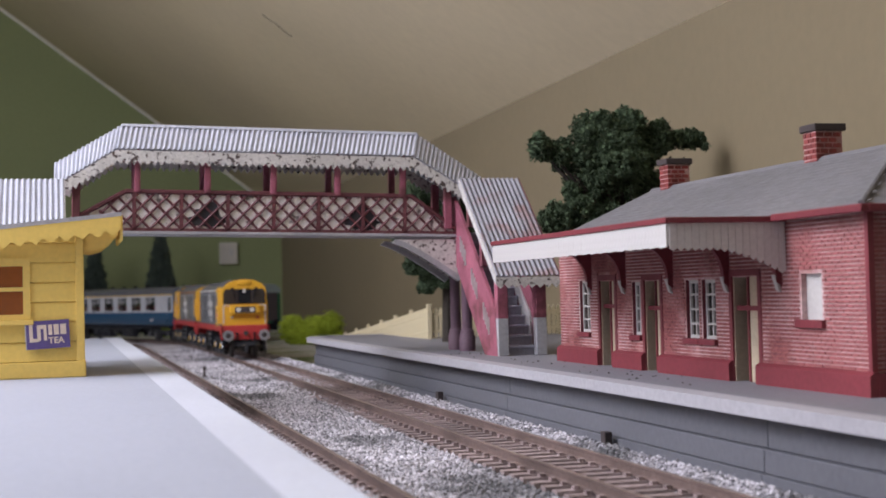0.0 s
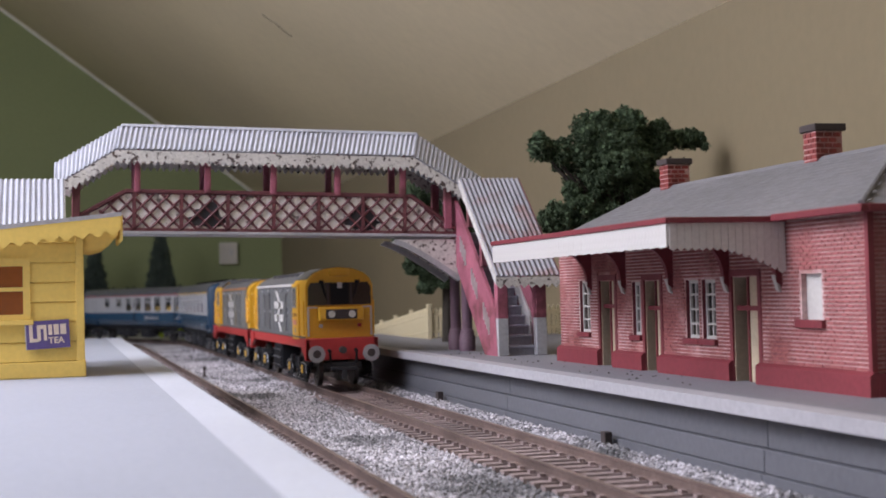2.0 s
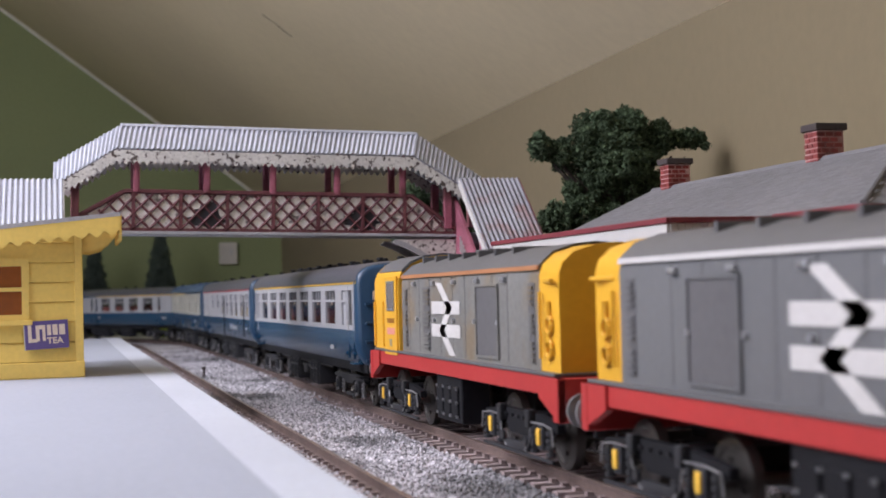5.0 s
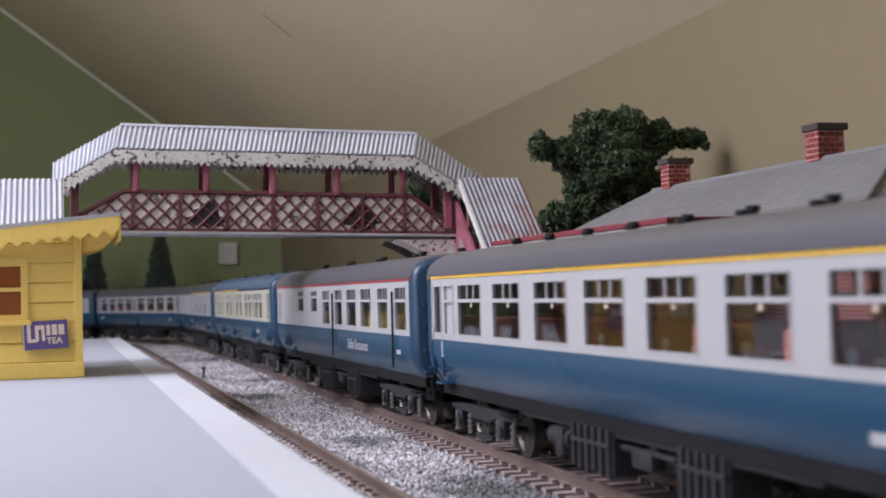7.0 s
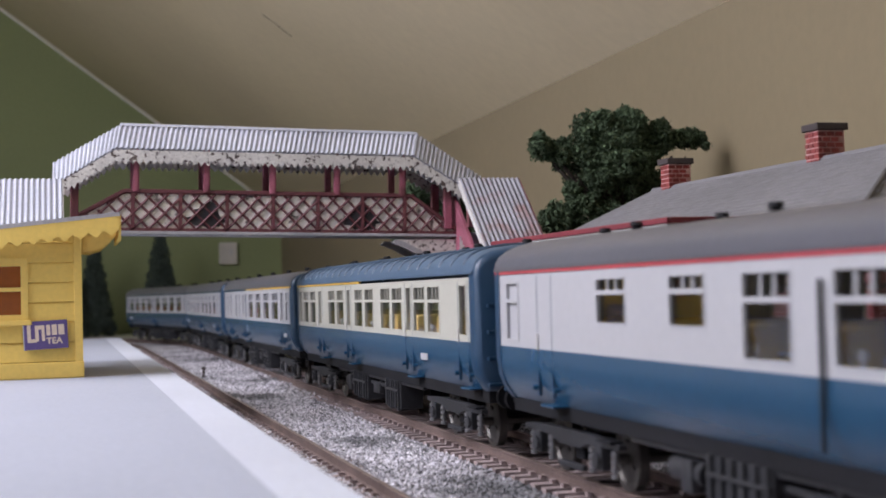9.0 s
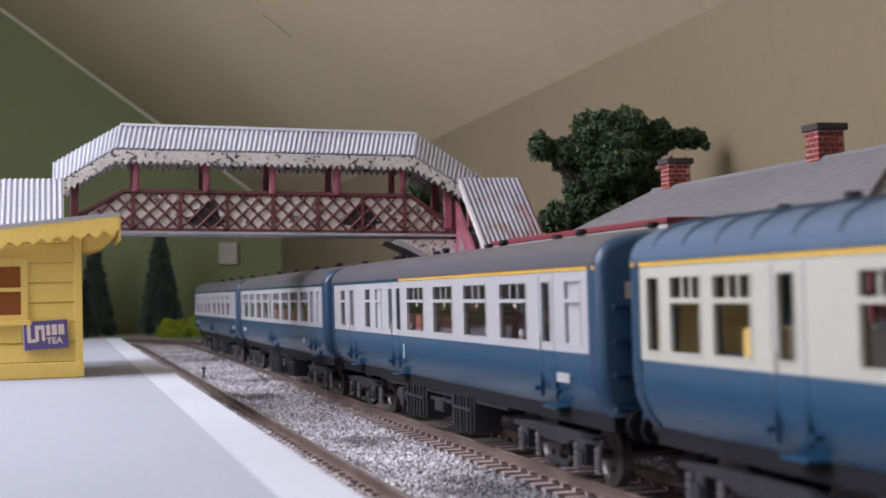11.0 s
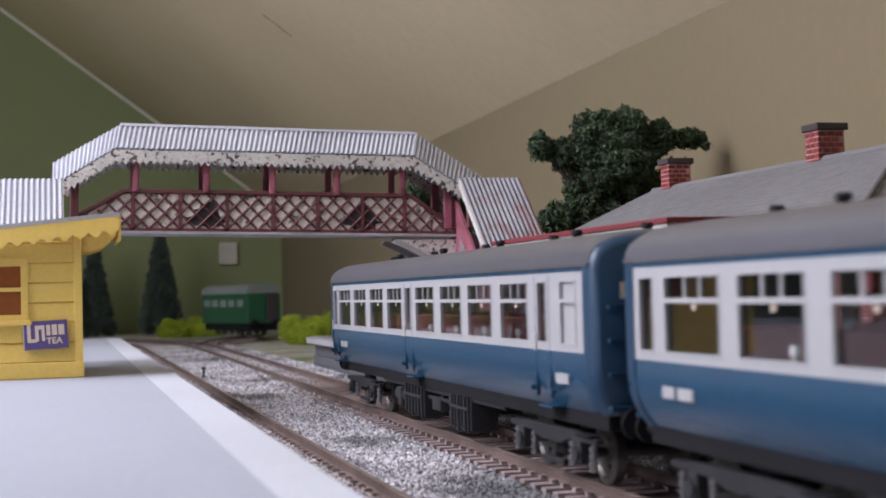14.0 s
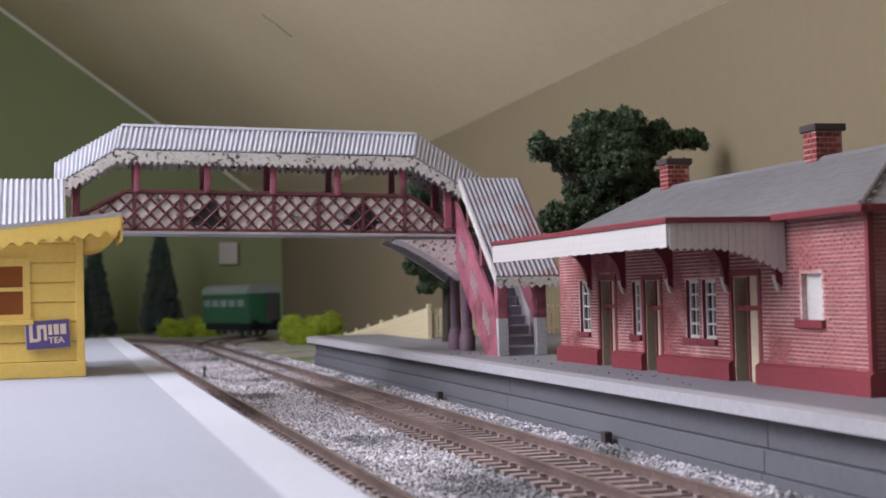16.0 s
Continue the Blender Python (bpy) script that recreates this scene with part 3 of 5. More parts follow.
    part("ridge_tiles", prism([(34.8, rz - 0.4), (36, rz + 0.9), (37.2, rz - 0.4)], ry0, ry1), M_SLATE, roof)
    bm = bmesh.new()
    rod(bm, (-3.4, ya, e + 0.3), (36, ry0, rz + 0.3), 0.8, 8)
    part("hip_tiles", bm, M_SLATE, roof, "rounded hip tiles", True)
    part("gutter", box(-4.6, -2.6, ya - 1.5, 322.8, e - 1.5, e + 0.2, 0.3), M_RED_TRIM, st, "dark red gutter")
    part("gutter", box(-2.6, 76, ya - 1.6, ya + 0.3, e - 1.5, e + 0.2, 0.3), M_RED_TRIM, st, "dark red gutter")
    # chimneys
    for cy, cx in ((463.6, 34.5), (367.3, 34.6)):
        ch = part("chimney", box(cx, cx + 8, cy, cy + 6.6, 66, 80.2), M_MORTAR, st, "red brick chimney stack with a dark cap")
        part("chimney_cap", box(cx - 0.9, cx + 8.9, cy - 0.9, cy + 7.5, 80.2, 82.2, 0.3), M_DARK, ch, "dark grey chimney cap")
        bm = bmesh.new()
        for k in range(9):
            z = 66.6 + k * 1.5
            for j in range(5):
                o = (j - (0.5 if k % 2 else 0)) * 2.6
                a, b = max(o, -0.1), min(o + 2.2, 6.7)
                if b - a > 0.5:
                    bx(bm, cx - 0.22, cx + 0.3, cy + a, cy + b, z, z + 1.08)
                    a, b = max(o, -0.1), min(o + 2.2, 8.1)
                    if b - a > 0.5:
                        bx(bm, cx + a, cx + b, cy - 0.22, cy + 0.3, z, z + 1.08)
        b = part("chimney_bricks", bm, M_CHIMNEY, ch, "red bricks")
        b["kind"] = "stuff"
    return st, front, end


STATION, ST_FRONT, ST_END = station()


def canopy():
    st = STATION
    x0, y0, y1 = -30.6, 323.5, 458
    part("canopy_roof", box(x0, -0.2, y0, y1, 53.2, 54.0), M_RED_TRIM, st, "flat platform canopy with dark red edge")
    part("canopy_edge", box(x0 - 0.8, x0, y0 - 0.8, y1, 53.0, 54.4, 0.2), M_RED_TRIM, st, "dark red edge moulding")
    part("canopy_edge", box(x0, -0.2, y0 - 0.8, y0, 53.0, 54.4, 0.2), M_RED_TRIM, st, "dark red edge moulding")
    fascia = part("fascia", box(x0 + 0.1, x0 + 0.5, y0, y1, 48.2, 53.0), M_WHITE, st, "white boarded canopy fascia")
    y, first = y0, None
    while y < y1 - 0.5:
        m = mm(x0 - 0.3, y, 0.12 * math.sin(y))
        if first is None:
            first = part("board", box(0, 0.5, 0.04, 1.96, 47.5, 52.9), M_WHITE, fascia, "", False, m)
        else:
            share("board", first, fascia, m)
        y += 2.0
    valance = part("end_valance", box(x0 + 0.6, -1, y0 + 0.3, y0 + 0.6, 47.8, 53.0), M_WHITE, st, "white boarded valance with a curved toothed edge")
    n = 16
    for i in range(n):
        a = x0 + 0.5 + (29.6) * i / n
        f = i / (n - 1)
        low = 47.3 - 5.6 * max(0, (f - 0.35) / 0.65) ** 1.6
        c = (a + 0.05, a + 29.6 / n - 0.05)
        m = (c[0] + c[1]) / 2
        part("board", prism([(c[0], 53.0), (c[1], 53.0), (c[1], low), (m, low - 0.7), (c[0], low)], y0 - 0.3, y0 + 0.3), M_WHITE, valance)
    # curved brackets
    first = None
    for y in (326.0, 353, 387, 421, 449):
        if first is None:
            curve = [math.pi / 2 * k / 8 for k in range(9)]
            prof = [(0, 53.0), (-13, 53.0), (-13, 51.4)] + [(-12.4 + 10.7 * math.sin(t), 51.0 - 10.5 * (1 - math.cos(t))) for t in curve] + [(-1.7, 39.0), (0, 37.6)]
            first = part("bracket", prism(prof, 0, 1.7), M_RED_TRIM, st, "dark red curved canopy bracket", False, mm(0, y, 0))
            part("bracket_tip", prism([(-2.2, 40.6), (-1.5, 40.6), (-0.5, 37.0), (-0.2, 36.4), (-1.1, 37.0)], 0.1, 1.6), M_WHITE, first, "white painted bracket foot")
        else:
            b = share("bracket", first, st, mm(0, y, 0))
            b["label"] = "dark red curved canopy bracket"
            share("bracket_tip", first.children[0], b, Matrix())


canopy()


def station_bricks():
    """Courses of bricks; the nearest bay brick by brick, the rest joined."""
    rng = random.Random(9)
    course, length = 0.97, 2.7
    first, count = None, 0
    verts, faces = [], []
    def brick(x0, x1, y0, y1, z0, z1):
        k = len(verts)
        verts.extend([(x0, y0, z0), (x0, y1, z0), (x0, y1, z1), (x0, y0, z1), (x1, y0, z0), (x1, y1, z0), (x1, y1, z1), (x1, y0, z1)])
        faces.extend([(k, k + 3, k + 2, k + 1), (k, k + 1, k + 5, k + 4), (k + 1, k + 2, k + 6, k + 5), (k + 2, k + 3, k + 7, k + 6), (k + 3, k, k + 4, k + 7)])
    bm = box(-0.26, 0.25, 0, length - 0.16, 0, course - 0.33)
    rows = int((ST_Z1 - 19.3) / course)
    for r in range(rows):
        z = 19.3 + r * course
        y = ST_Y0 + 1.0 - (length / 2 if r % 2 else 0)
        while y < ST_Y1 - 0.5:
            a, b = max(y, ST_Y0 + 1.0), min(y + length - 0.16, ST_Y1)
            for o in OPEN:
                if o[2] - 1.9 < z + 0.8 and z < o[3] + (2.0 if o[4] == "door" else 0.6):
                    m = 1.5 if o[4] == "door" else 0.7
                    if a < o[1] + m and b > o[0] - m:
                        a, b = (o[1] + m, b) if b > o[1] + m + 0.4 else (a, min(b, o[0] - m))
            if b - a > 0.4:
                jit = rng.uniform(-0.05, 0.05)
                if b - a > length - 0.2 and y < 320 and count < 290:
                    m = mm(jit, a, z)
                    if first is None:
                        first = part("brick", bm, M_BRICK, ST_FRONT, "", False, m)
                    else:
                        share("brick", first, ST_FRONT, m)
                    count += 1
                else:
                    brick(-0.26 + jit, 0.25, a, b, z, z + course - 0.33)
            y += length
    for r in range(rows):
        z = 19.3 + r * course
        x = 1.0 - (length / 2 if r % 2 else 0)
        while x < 30:
            a = max(x, 1.0)
            k = len(verts)
            x0, x1, y0, y1 = a, x + length - 0.16, ST_Y0 - 0.26, ST_Y0 + 0.2
            verts.extend([(x0, y0, z), (x1, y0, z), (x1, y0, z + 0.64), (x0, y0, z + 0.64), (x0, y1, z), (x1, y1, z), (x1, y1, z + 0.64), (x0, y1, z + 0.64)])
            faces.extend([(k, k + 1, k + 2, k + 3), (k, k + 4, k + 5, k + 1), (k + 1, k + 5, k + 6, k + 2), (k + 3, k + 2, k + 6, k + 7)])
            x += length
    o = soup("brickwork", verts, faces, M_BRICK, ST_FRONT)
    o["kind"] = "stuff"


# ---- the covered footbridge ----
def footbridge():
    fb = thing("footbridge", "covered model footbridge with corrugated roof and maroon lattice sides", "footbridge")
    yn, yf = 578.0, 598.0
    yc = (yn + yf) / 2
    xa, xb = -87.5, 26.7
    part("deck", box(-110, 48, yn + 0.6, yf - 0.6, 62.9, 64.0), M_BRIDGE_GREY, fb, "grey footbridge deck")
    for y, s in ((yn, 1), (yf, -1)):
        part("girder", box(-108, 48, y - 0.8, y + 0.8, 62.7, 63.9, 0.2), M_BRIDGE_GREY, fb, "grey lower girder flange")
        back = [(-110, 64.2), (46, 64.2), (46, 65.5), (xb, 79.0), (xa, 79.0), (-110, 68)]
        part("side_panel", prism(back, y + 0.3, y + 0.9), M_LATTICE_BACK, fb, "worn white panel behind the lattice")
        # frame rails
        bm = bmesh.new()
        rod(bm, (xa, y, 79.3), (xb, y, 79.3), 0.95, 6)
        rod(bm, (xb, y, 79.3), (47, y, 65.0), 0.95, 6)
        rod(bm, (xa, y, 79.3), (-110, y, 66.5), 0.95, 6)
        bx(bm, -110, 47, y - 0.7, y + 0.5, 63.9, 65.1)
        part("top_rail", bm, M_LATTICE, fb, "maroon handrail and frame")
        rail_z = lambda x: 79.0 if xa <= x <= xb else (79 - (x - xb) * 0.66 if x > xb else 79 - (xa - x) * 0.57)
        bays = [-102.4, -84.2, -66.1, -48.0, -29.8, -11.8, 6.4, 23.9, 42.0]
        for x, x_next in zip(bays, bays[1:]):
            bm = bmesh.new()
            top = rail_z(x)
            bx(bm, x - 0.7, x + 0.7, y - 0.7, y + 0.4, 64.2, top)
            part("stanchion", bm, M_LATTICE, fb)
            # crossed bars of the bay
            bm = bmesh.new()
            w = x_next - x
            for j in range(-2, 5):
                for d in (1, -1):
                    p0 = x + j * w / 3
                    for u in ((p0, p0 + d * 13.5),):
                        a, b = Vector((u[0], y - 0.15, 64.8)), Vector((u[1], y - 0.15, 78.4))
                        ts = sorted(((x + 0.4 - a.x) / (b.x - a.x), (x + w - 0.4 - a.x) / (b.x - a.x)))
                        lo, hi = max(0, ts[0]), min(1, ts[1])
                        for _ in range(14):  # cut by the sloping rail
                            q = a.lerp(b, hi)
                            if hi > lo and q.z > rail_z(q.x) - 0.2:
                                hi -= 0.07
                            q = a.lerp(b, lo)
                            if hi > lo and q.z > rail_z(q.x) - 0.2:
                                lo += 0.07
                        if hi - lo > 0.06:
                            rod(bm, a.lerp(b, lo), a.lerp(b, hi), 0.48, 4)
            if bm.verts:
                part("lattice", bm, M_LATTICE, fb, "maroon crossed lattice bars")
            else:
                bm.free()
        if s == 1:
            for cx in (-56, 6.5):
                bm = bmesh.new()
                rng = random.Random(int(cx))
                o = []
                for k2 in range(26):
                    t = k2 * 6.2832 / 26
                    rr = rng.uniform(0.72, 1.1) * (1.0 if math.sin(t) < 0 else 1 - 0.35 * abs(math.cos(t)))
                    o.append((cx + 8.5 * rr * math.cos(t), 69.2 + (4.2 if math.sin(t) < 0 else 7.5) * rr * math.sin(t)))
                sweep(bm, o, y + 0.05, y + 0.31)
                part("soot_patch", bm, M_SOOT, fb, "sooty black stain on the lattice panel")
        for px in (-83.1, -56.0, -30.0, -4.1, 23.0):
            bm = box(px - 1.25, px + 1.25, y - 1.2, y + 1.2, 79, 97, 0.25)
            bx(bm, px - 0.45, px + 0.45, y - 1.5, y + 1.5, 79.5, 92)
            part("post", bm, M_PINK_TRIM, fb, "maroon roof post")
        part("post", box(40.5, 43.5, y - 1.4, y + 1.4, 66, 86, 0.25), M_PINK_TRIM, fb, "maroon roof post")
        part("post", box(-107.5, -104.5, y - 1.4, y + 1.4, 66, 86, 0.25), M_PINK_TRIM, fb, "maroon roof post")
        # roof of this side and its valance
        ye = yn - 3.5 if s == 1 else yf + 3.5
        rid = [(-114.2, yc, 90.5), (-88.9, yc, 106.2), (31.7, yc, 106.2), (59.3, yc, 88.9)]
        low = [(-114.2, ye, 80.9), (-91.0, ye, 95.7), (26.7, ye, 95.7), (53.9, ye, 80.1)]
        for a, b, c, d in zip(rid, rid[1:], low, low[1:]):
            a, b, c, d = Vector(a), Vector(b), Vector(c), Vector(d)
            part("roof_sheet", corrugated(a, b, c - a, 2.0, 0.36, 0.5, d - b), M_CORR, fb, "grey corrugated roof sheet")
            hang = Vector((0, s * 0.8, -0.7))
            part("valance", scallop(bmesh.new(), c + hang, d + hang, 3.9, 1.8, 2.6, 0.7), M_VALANCE, fb, "worn white toothed valance")
        # gusset under the right-hand end and the left-hand end
        for m in (1, -1):
            cx = lambda v: v if m == 1 else -62 - v
            arc = [(cx(20 + 28 * i / 8), 61.6 - 15.5 * (i / 8) ** 1.25) for i in range(9)]
            arc2 = [(cx(18.4 + 28 * i / 8), 60.0 - 15.5 * (i / 8) ** 1.25) for i in range(9)]
            if m == 1:
                part("gusset", prism(arc + [(cx(48), 62)], y + 0.2, y + 1.0), M_VALANCE, fb, "worn pale spandrel panel")
            if m == 1:
                part("arch_rib", prism(arc + arc2[::-1], y - 1.0, y + 1.6), M_BRIDGE_GREY, fb, "grey curved rib")
            col = lathe([(3.4, 13.9), (3.4, 20), (2.9, 21), (2.9, 22.4), (2.3, 23), (2.1, 44), (2.8, 45), (2.8, 46), (3.2, 47), (3.2, 49)], 14, at=(cx(49.5), y + (1.5 if s == 1 else -1.5), 0))
            part("column", col, M_PURPLE, fb, "faded purple cast column", True)
    part("ridge_cap", prism([(yc - 1.4, 105.7), (yc, 106.9), (yc + 1.4, 105.7)], -88.9, 31.7, "yz"), M_CORR, fb)
    # the span has sagged a little towards its eastern end
    for o in fb.children:
        if not o.name.startswith("column"):
            o.matrix_basis = mm(-31, 0, 80, 0, 1.28, 0) @ mm(31, 0, -80)
    # covered stairs at each end, going down towards the near side
    for m in (1, -1):
        cx = lambda v: v if m == 1 else -66.5 - v
        def bar(x0, x1, *r):
            a, b = sorted((cx(x0), cx(x1)))
            return box(a, b, *r)
        part("landing", bar(46, 66, 578, 599, 61.2, 62.6), M_STEP, fb, "grey stair landing")
        n = 13
        for i in range(n):
            y = 528 + i * 4.0
            st = part("step", bar(49, 61.5, y - 0.5, y + 5.0, 13.9 + (i + 1) * 3.75 - 0.9, 13.9 + (i + 1) * 3.75, 0.2), M_STEP, fb, "grey stair tread")
            part("riser", bar(49.1, 61.4, y + 0.4, y + 4.9, 13.9 + i * 3.75 - (0.85 if i else 0), 13.9 + (i + 1) * 3.75 - 0.9), M_RISER, st, "dark stair riser")
        for xs in (45.2, 62.4):
            side = [(525, 13.9), (541, 13.9), (586, 56), (586, 78), (580, 78), (527, 32)]
            a, b = sorted((cx(xs), cx(xs + 1.2)))
            part("stringer", sweep(bmesh.new(), side, a, b, "yz"), M_PINK_TRIM, fb, "maroon solid stair side")
            for f in (0.02, 0.32, 0.62):
                yy, zz = 533 + 50 * f, 21 + 45 * f
                bm = bmesh.new()
                for j in range(4):
                    y = yy + 2.1 * j
                    z = zz + 2.1 * j * 0.88
                    x = cx(xs - 0.25 if m == 1 else xs - 0.25)
                    bx(bm, x - 0.3, x + 0.3, y, y + 0.4, z, z + 6.6)
                part("baluster_panel", bm, M_WHITE, fb, "white painted balusters")
        inner = [(533, 13.9), (535, 30), (545, 38), (556, 50), (566, 58), (580, 70), (580, 62), (562, 46), (548, 34), (538, 20)]
        part("inner_string", sweep(bmesh.new(), inner, *sorted((cx(61.7), cx(62.3))), "yz"), M_WHITE, fb, "white inner stair string")
        for xs in (45.4, 60.6):
            pst = part("stair_post", bar(xs, xs + 4.2, 524, 528, 13.9, 28, 0.3), M_BRIDGE_GREY, fb, "grey foot of the stair post")
            part("post_top", bar(xs, xs + 4.2, 524.02, 527.98, 28, 43.5, 0.3), M_PINK_TRIM, pst, "maroon upper stair post")
        for f in (0.35, 0.7):
            part("post", bar(45.4, 48, 526 + 48 * f, 529 + 48 * f, 32 + 46 * f, 45 + 42 * f, 0.2), M_PINK_TRIM, fb)
        a, b = sorted((cx(44), cx(69)))
        # right roof has its dimmer light in the colour; left keeps plain grey
        part("stair_roof", corrugated((a, 566.7, 84.4), (b, 566.7, 84.4), (0, -46.7, -40.4), 2.0, 0.36), M_SHADED_STAIN if m == 1 else M_CORR, fb, "grey corrugated roof over the stairs")
        bm = bmesh.new()
        scallop(bm, (a, 520.6, 43.4), (b, 520.6, 43.4), 2.6, 1.6, 3.0, 0.7)
        part("valance", bm, M_VALANCE, fb, "white toothed stair valance")
        for xs in (43.6, 68.8):
            side = [(520.2, 43.9), (566.7, 84.2), (566.7, 80.8), (520.2, 40.6)]
            part("bargeboard", sweep(bmesh.new(), side, *sorted((cx(xs), cx(xs + 0.7))), "yz"), M_WHITE if xs < 50 else M_PINK_TRIM, fb, "painted bargeboard")
    return fb


footbridge()

track("track_main", 0, -2200, 2990, "brown model railway track of the main line", 60, 1190, 7.0)
track("track_near", -57.0, -1500, 2300, "brown model railway track beside the pale platform", 120, 1190, 7.0)


def siding():
    t = thing("track_siding", "rusty siding track turning off to the parked coach", "railway track", kind="structure")
    def at(f, off):
        y = 1130 + 330 * f
        x = 78 * f * f
        a = math.atan2(156 * f, 330)
        return x + off * math.cos(a), y - off * math.sin(a), a
    for off in (-8.65, 8.65):
        bm = bmesh.new()
        prev = None
        for i in range(21):
            x, y, a = at(i / 20, off)
            if prev:
                rod(bm, (*prev, -1.3), (x, y, -1.3), 1.0, 6)
            prev = (x, y)
        part("rail", bm, M_RAIL, t, "rusty siding rail")
    first = None
    for i in range(6, 46):
        x, y, a = at(i / 46, 0)
        m = mm(x, y, -0.4, 0, 0, -math.degrees(a))
        if first is None:
            first = part("sleeper", box(-15, 15, -1.6, 1.6, -4.6, -2.4), M_SLEEPER, t, "", False, m)
        else:
            share("sleeper", first, t, m)


siding()


def hut():
    """Yellow waiting hut; its front faces along the platform."""
    h = thing("waiting_hut", "yellow plastic boarded platform hut with a scalloped canopy", "hut", at=mm(-104.7, 491.5, 14, 0, 0, 0))
    part("body", box(-62, -0.9, 0.9, 34, 0, 46.5), M_YELLOW_HUT, h, "yellow boarded wall")
    part("plinth", box(-63, 0.2, -0.6, 34.6, 0, 5.2, 0.4), M_YELLOW_HUT, h)
    for i in range(7):
        z = 5.2 + i * 6.35
        top = min(z + 6.0, 47.0)
        for a, b in ((-17.2, -2.7), (-61, -39.6)):
            part("plank", prism([(0.9, z), (0.05, z + 0.25), (0.45, top), (0.9, top)], a, b, "yz"), M_YELLOW_HUT, h)
        if z < 16 or z > 36:
            part("plank", prism([(0.9, z), (0.05, z + 0.25), (0.45, top), (0.9, top)], -39.6, -17.2, "yz"), M_YELLOW_HUT, h)
        part("plank", prism([(-0.9, z), (-0.05, z + 0.25), (-0.45, top), (-0.9, top)], 1.2, 33.5), M_YELLOW_HUT, h)
    for a in (-2.7, -62.5):
        part("corner_board", box(a, a + 2.6, -0.3, 2.2, 5.0, 47, 0.25), M_YELLOW_HUT, h)
    w = part("window", box(-36.5, -18.8, 0.2, 0.9, 20.4, 36.0), M_AMBER, h, "amber glazed window with yellow bars")
    bm = bmesh.new()
    for a, b, c, d in ((-39.4, -36.5, 18.4, 38.6), (-19.0, -16.8, 18.4, 38.6), (-36.5, -19.0, 36.0, 38.6), (-36.5, -19.0, 18.4, 20.6), (-28.4, -26.8, 20.6, 36.0), (-36.5, -28.4, 28.0, 29.3), (-26.8, -19.0, 28.0, 29.3)):
        bx(bm, a, b, -0.45, 0.85, c, d)
    part("window_frame", bm, M_YELLOW_HUT, w)
    part("sill", box(-40.5, -15.8, -1.8, 0.8, 17.2, 18.9, 0.3), M_YELLOW_HUT, w)
    # canopy: a shallow slope that rises to the right, with a scalloped fascia all round
    zr = lambda x: 48.6 + (x + 28) * 0.105
    bm = bmesh.new()
    slab(bm, [(-70, -6.5, zr(-70)), (11.8, -6.5, zr(11.8)), (11.8, 40, zr(11.8)), (-70, 40, zr(-70))], 1.3)
    rf = part("roof", bm, M_HUT_ROOF, h, "thin pale grey roof sheet")
    bm = bmesh.new()
    scallop(bm, (-70, -6.4, zr(-70) - 1.0), (11.6, -6.4, zr(11.6) - 1.0), 4.6, 1.9, 4.6, -0.8)
    part("fascia", bm, M_YELLOW_HUT, rf, "yellow scalloped fascia board")
    bm = bmesh.new()
    scallop(bm, (11.4, -6, zr(11.4) - 1.0), (11.4, 39, zr(11.4) - 1.0), 6.0, 2.2, 4.6, 0.8)
    part("fascia", bm, M_YELLOW_HUT, rf, "yellow scalloped fascia board")
    bm = bmesh.new()
    slab(bm, [(-70, -5.6, zr(-70) - 1.35), (11, -5.6, zr(11) - 1.35), (11, 39, zr(11) - 1.35), (-70, 39, zr(-70) - 1.35)], 1.0)
    part("soffit", bm, M_YELLOW_HUT, rf)
    for y in (2.5, 30):
        bm = sweep(bmesh.new(), [(0, 40.5), (2.5, 40.2), (6, 41.2), (9, 43.6), (11, 45.8), (11, 48), (0, 47)], y, y + 1.6)
        part("bracket", bm, M_YELLOW_HUT, h, "yellow curved canopy bracket")
    # enamel sign with two lines of lettering as plain blocks
    sg = tagged(obj("enamel_sign", box(-7.3, 7.3, -0.35, 0.35, -4.9, 4.9, 0.1), M_SIGN, None, "", False,
                    mm(-104.7, 491.5, 14, 0, 0, 0) @ mm(-11.5, -1.0, 14.0, 0, -2.5, 0) @ Matrix.Scale(0.92, 4)), "small purple enamel advertisement sign with cream lettering blocks", "sign")
    part("sign_edge", box(-7.6, -7.25, -0.36, 0.4, -4.9, 4.9), M_WHITE, sg, "white sign edge")
    big = part("lettering", box(-6.2, -5.0, -0.5, -0.3, -2.4, 3.8), M_SIGN_CREAM, sg, "cream lettering block")
    for a, b, c, d in ((-5.0, -3.2, -2.4, -1.2), (-3.6, -2.4, -2.0, 3.4), (-2.4, -1.4, 2.0, 3.4), (-1.4, -0.4, -2.0, 3.4), (0.2, 1.5, -0.2, 3.4), (2.0, 3.7, -0.2, 3.4), (4.2, 6.2, -0.2, 3.4)):
        part("lettering", box(a, b, -0.5, -0.3, c, d), M_SIGN_CREAM, sg, "cream lettering block")
    cu = bpy.data.curves.new("lettering", "FONT")
    cu.body, cu.size, cu.extrude, cu.offset, cu.align_x = "TEA", 3.0 * MM, 0.00008, 0.00009, "CENTER"
    tmp = new("lettering", cu)
    bpy.context.view_layer.update()
    me = bpy.data.meshes.new_from_object(tmp.evaluated_get(bpy.context.evaluated_depsgraph_get()))
    bpy.data.objects.remove(tmp)
    me.materials.clear()
    me.materials.append(M_SIGN_CREAM)
    o = new("lettering", me)
    o.parent = sg
    o.matrix_basis = mm(2.7, -0.43, -3.1, 90, 0, 0)
    o["label"] = "cream lettering"


hut()


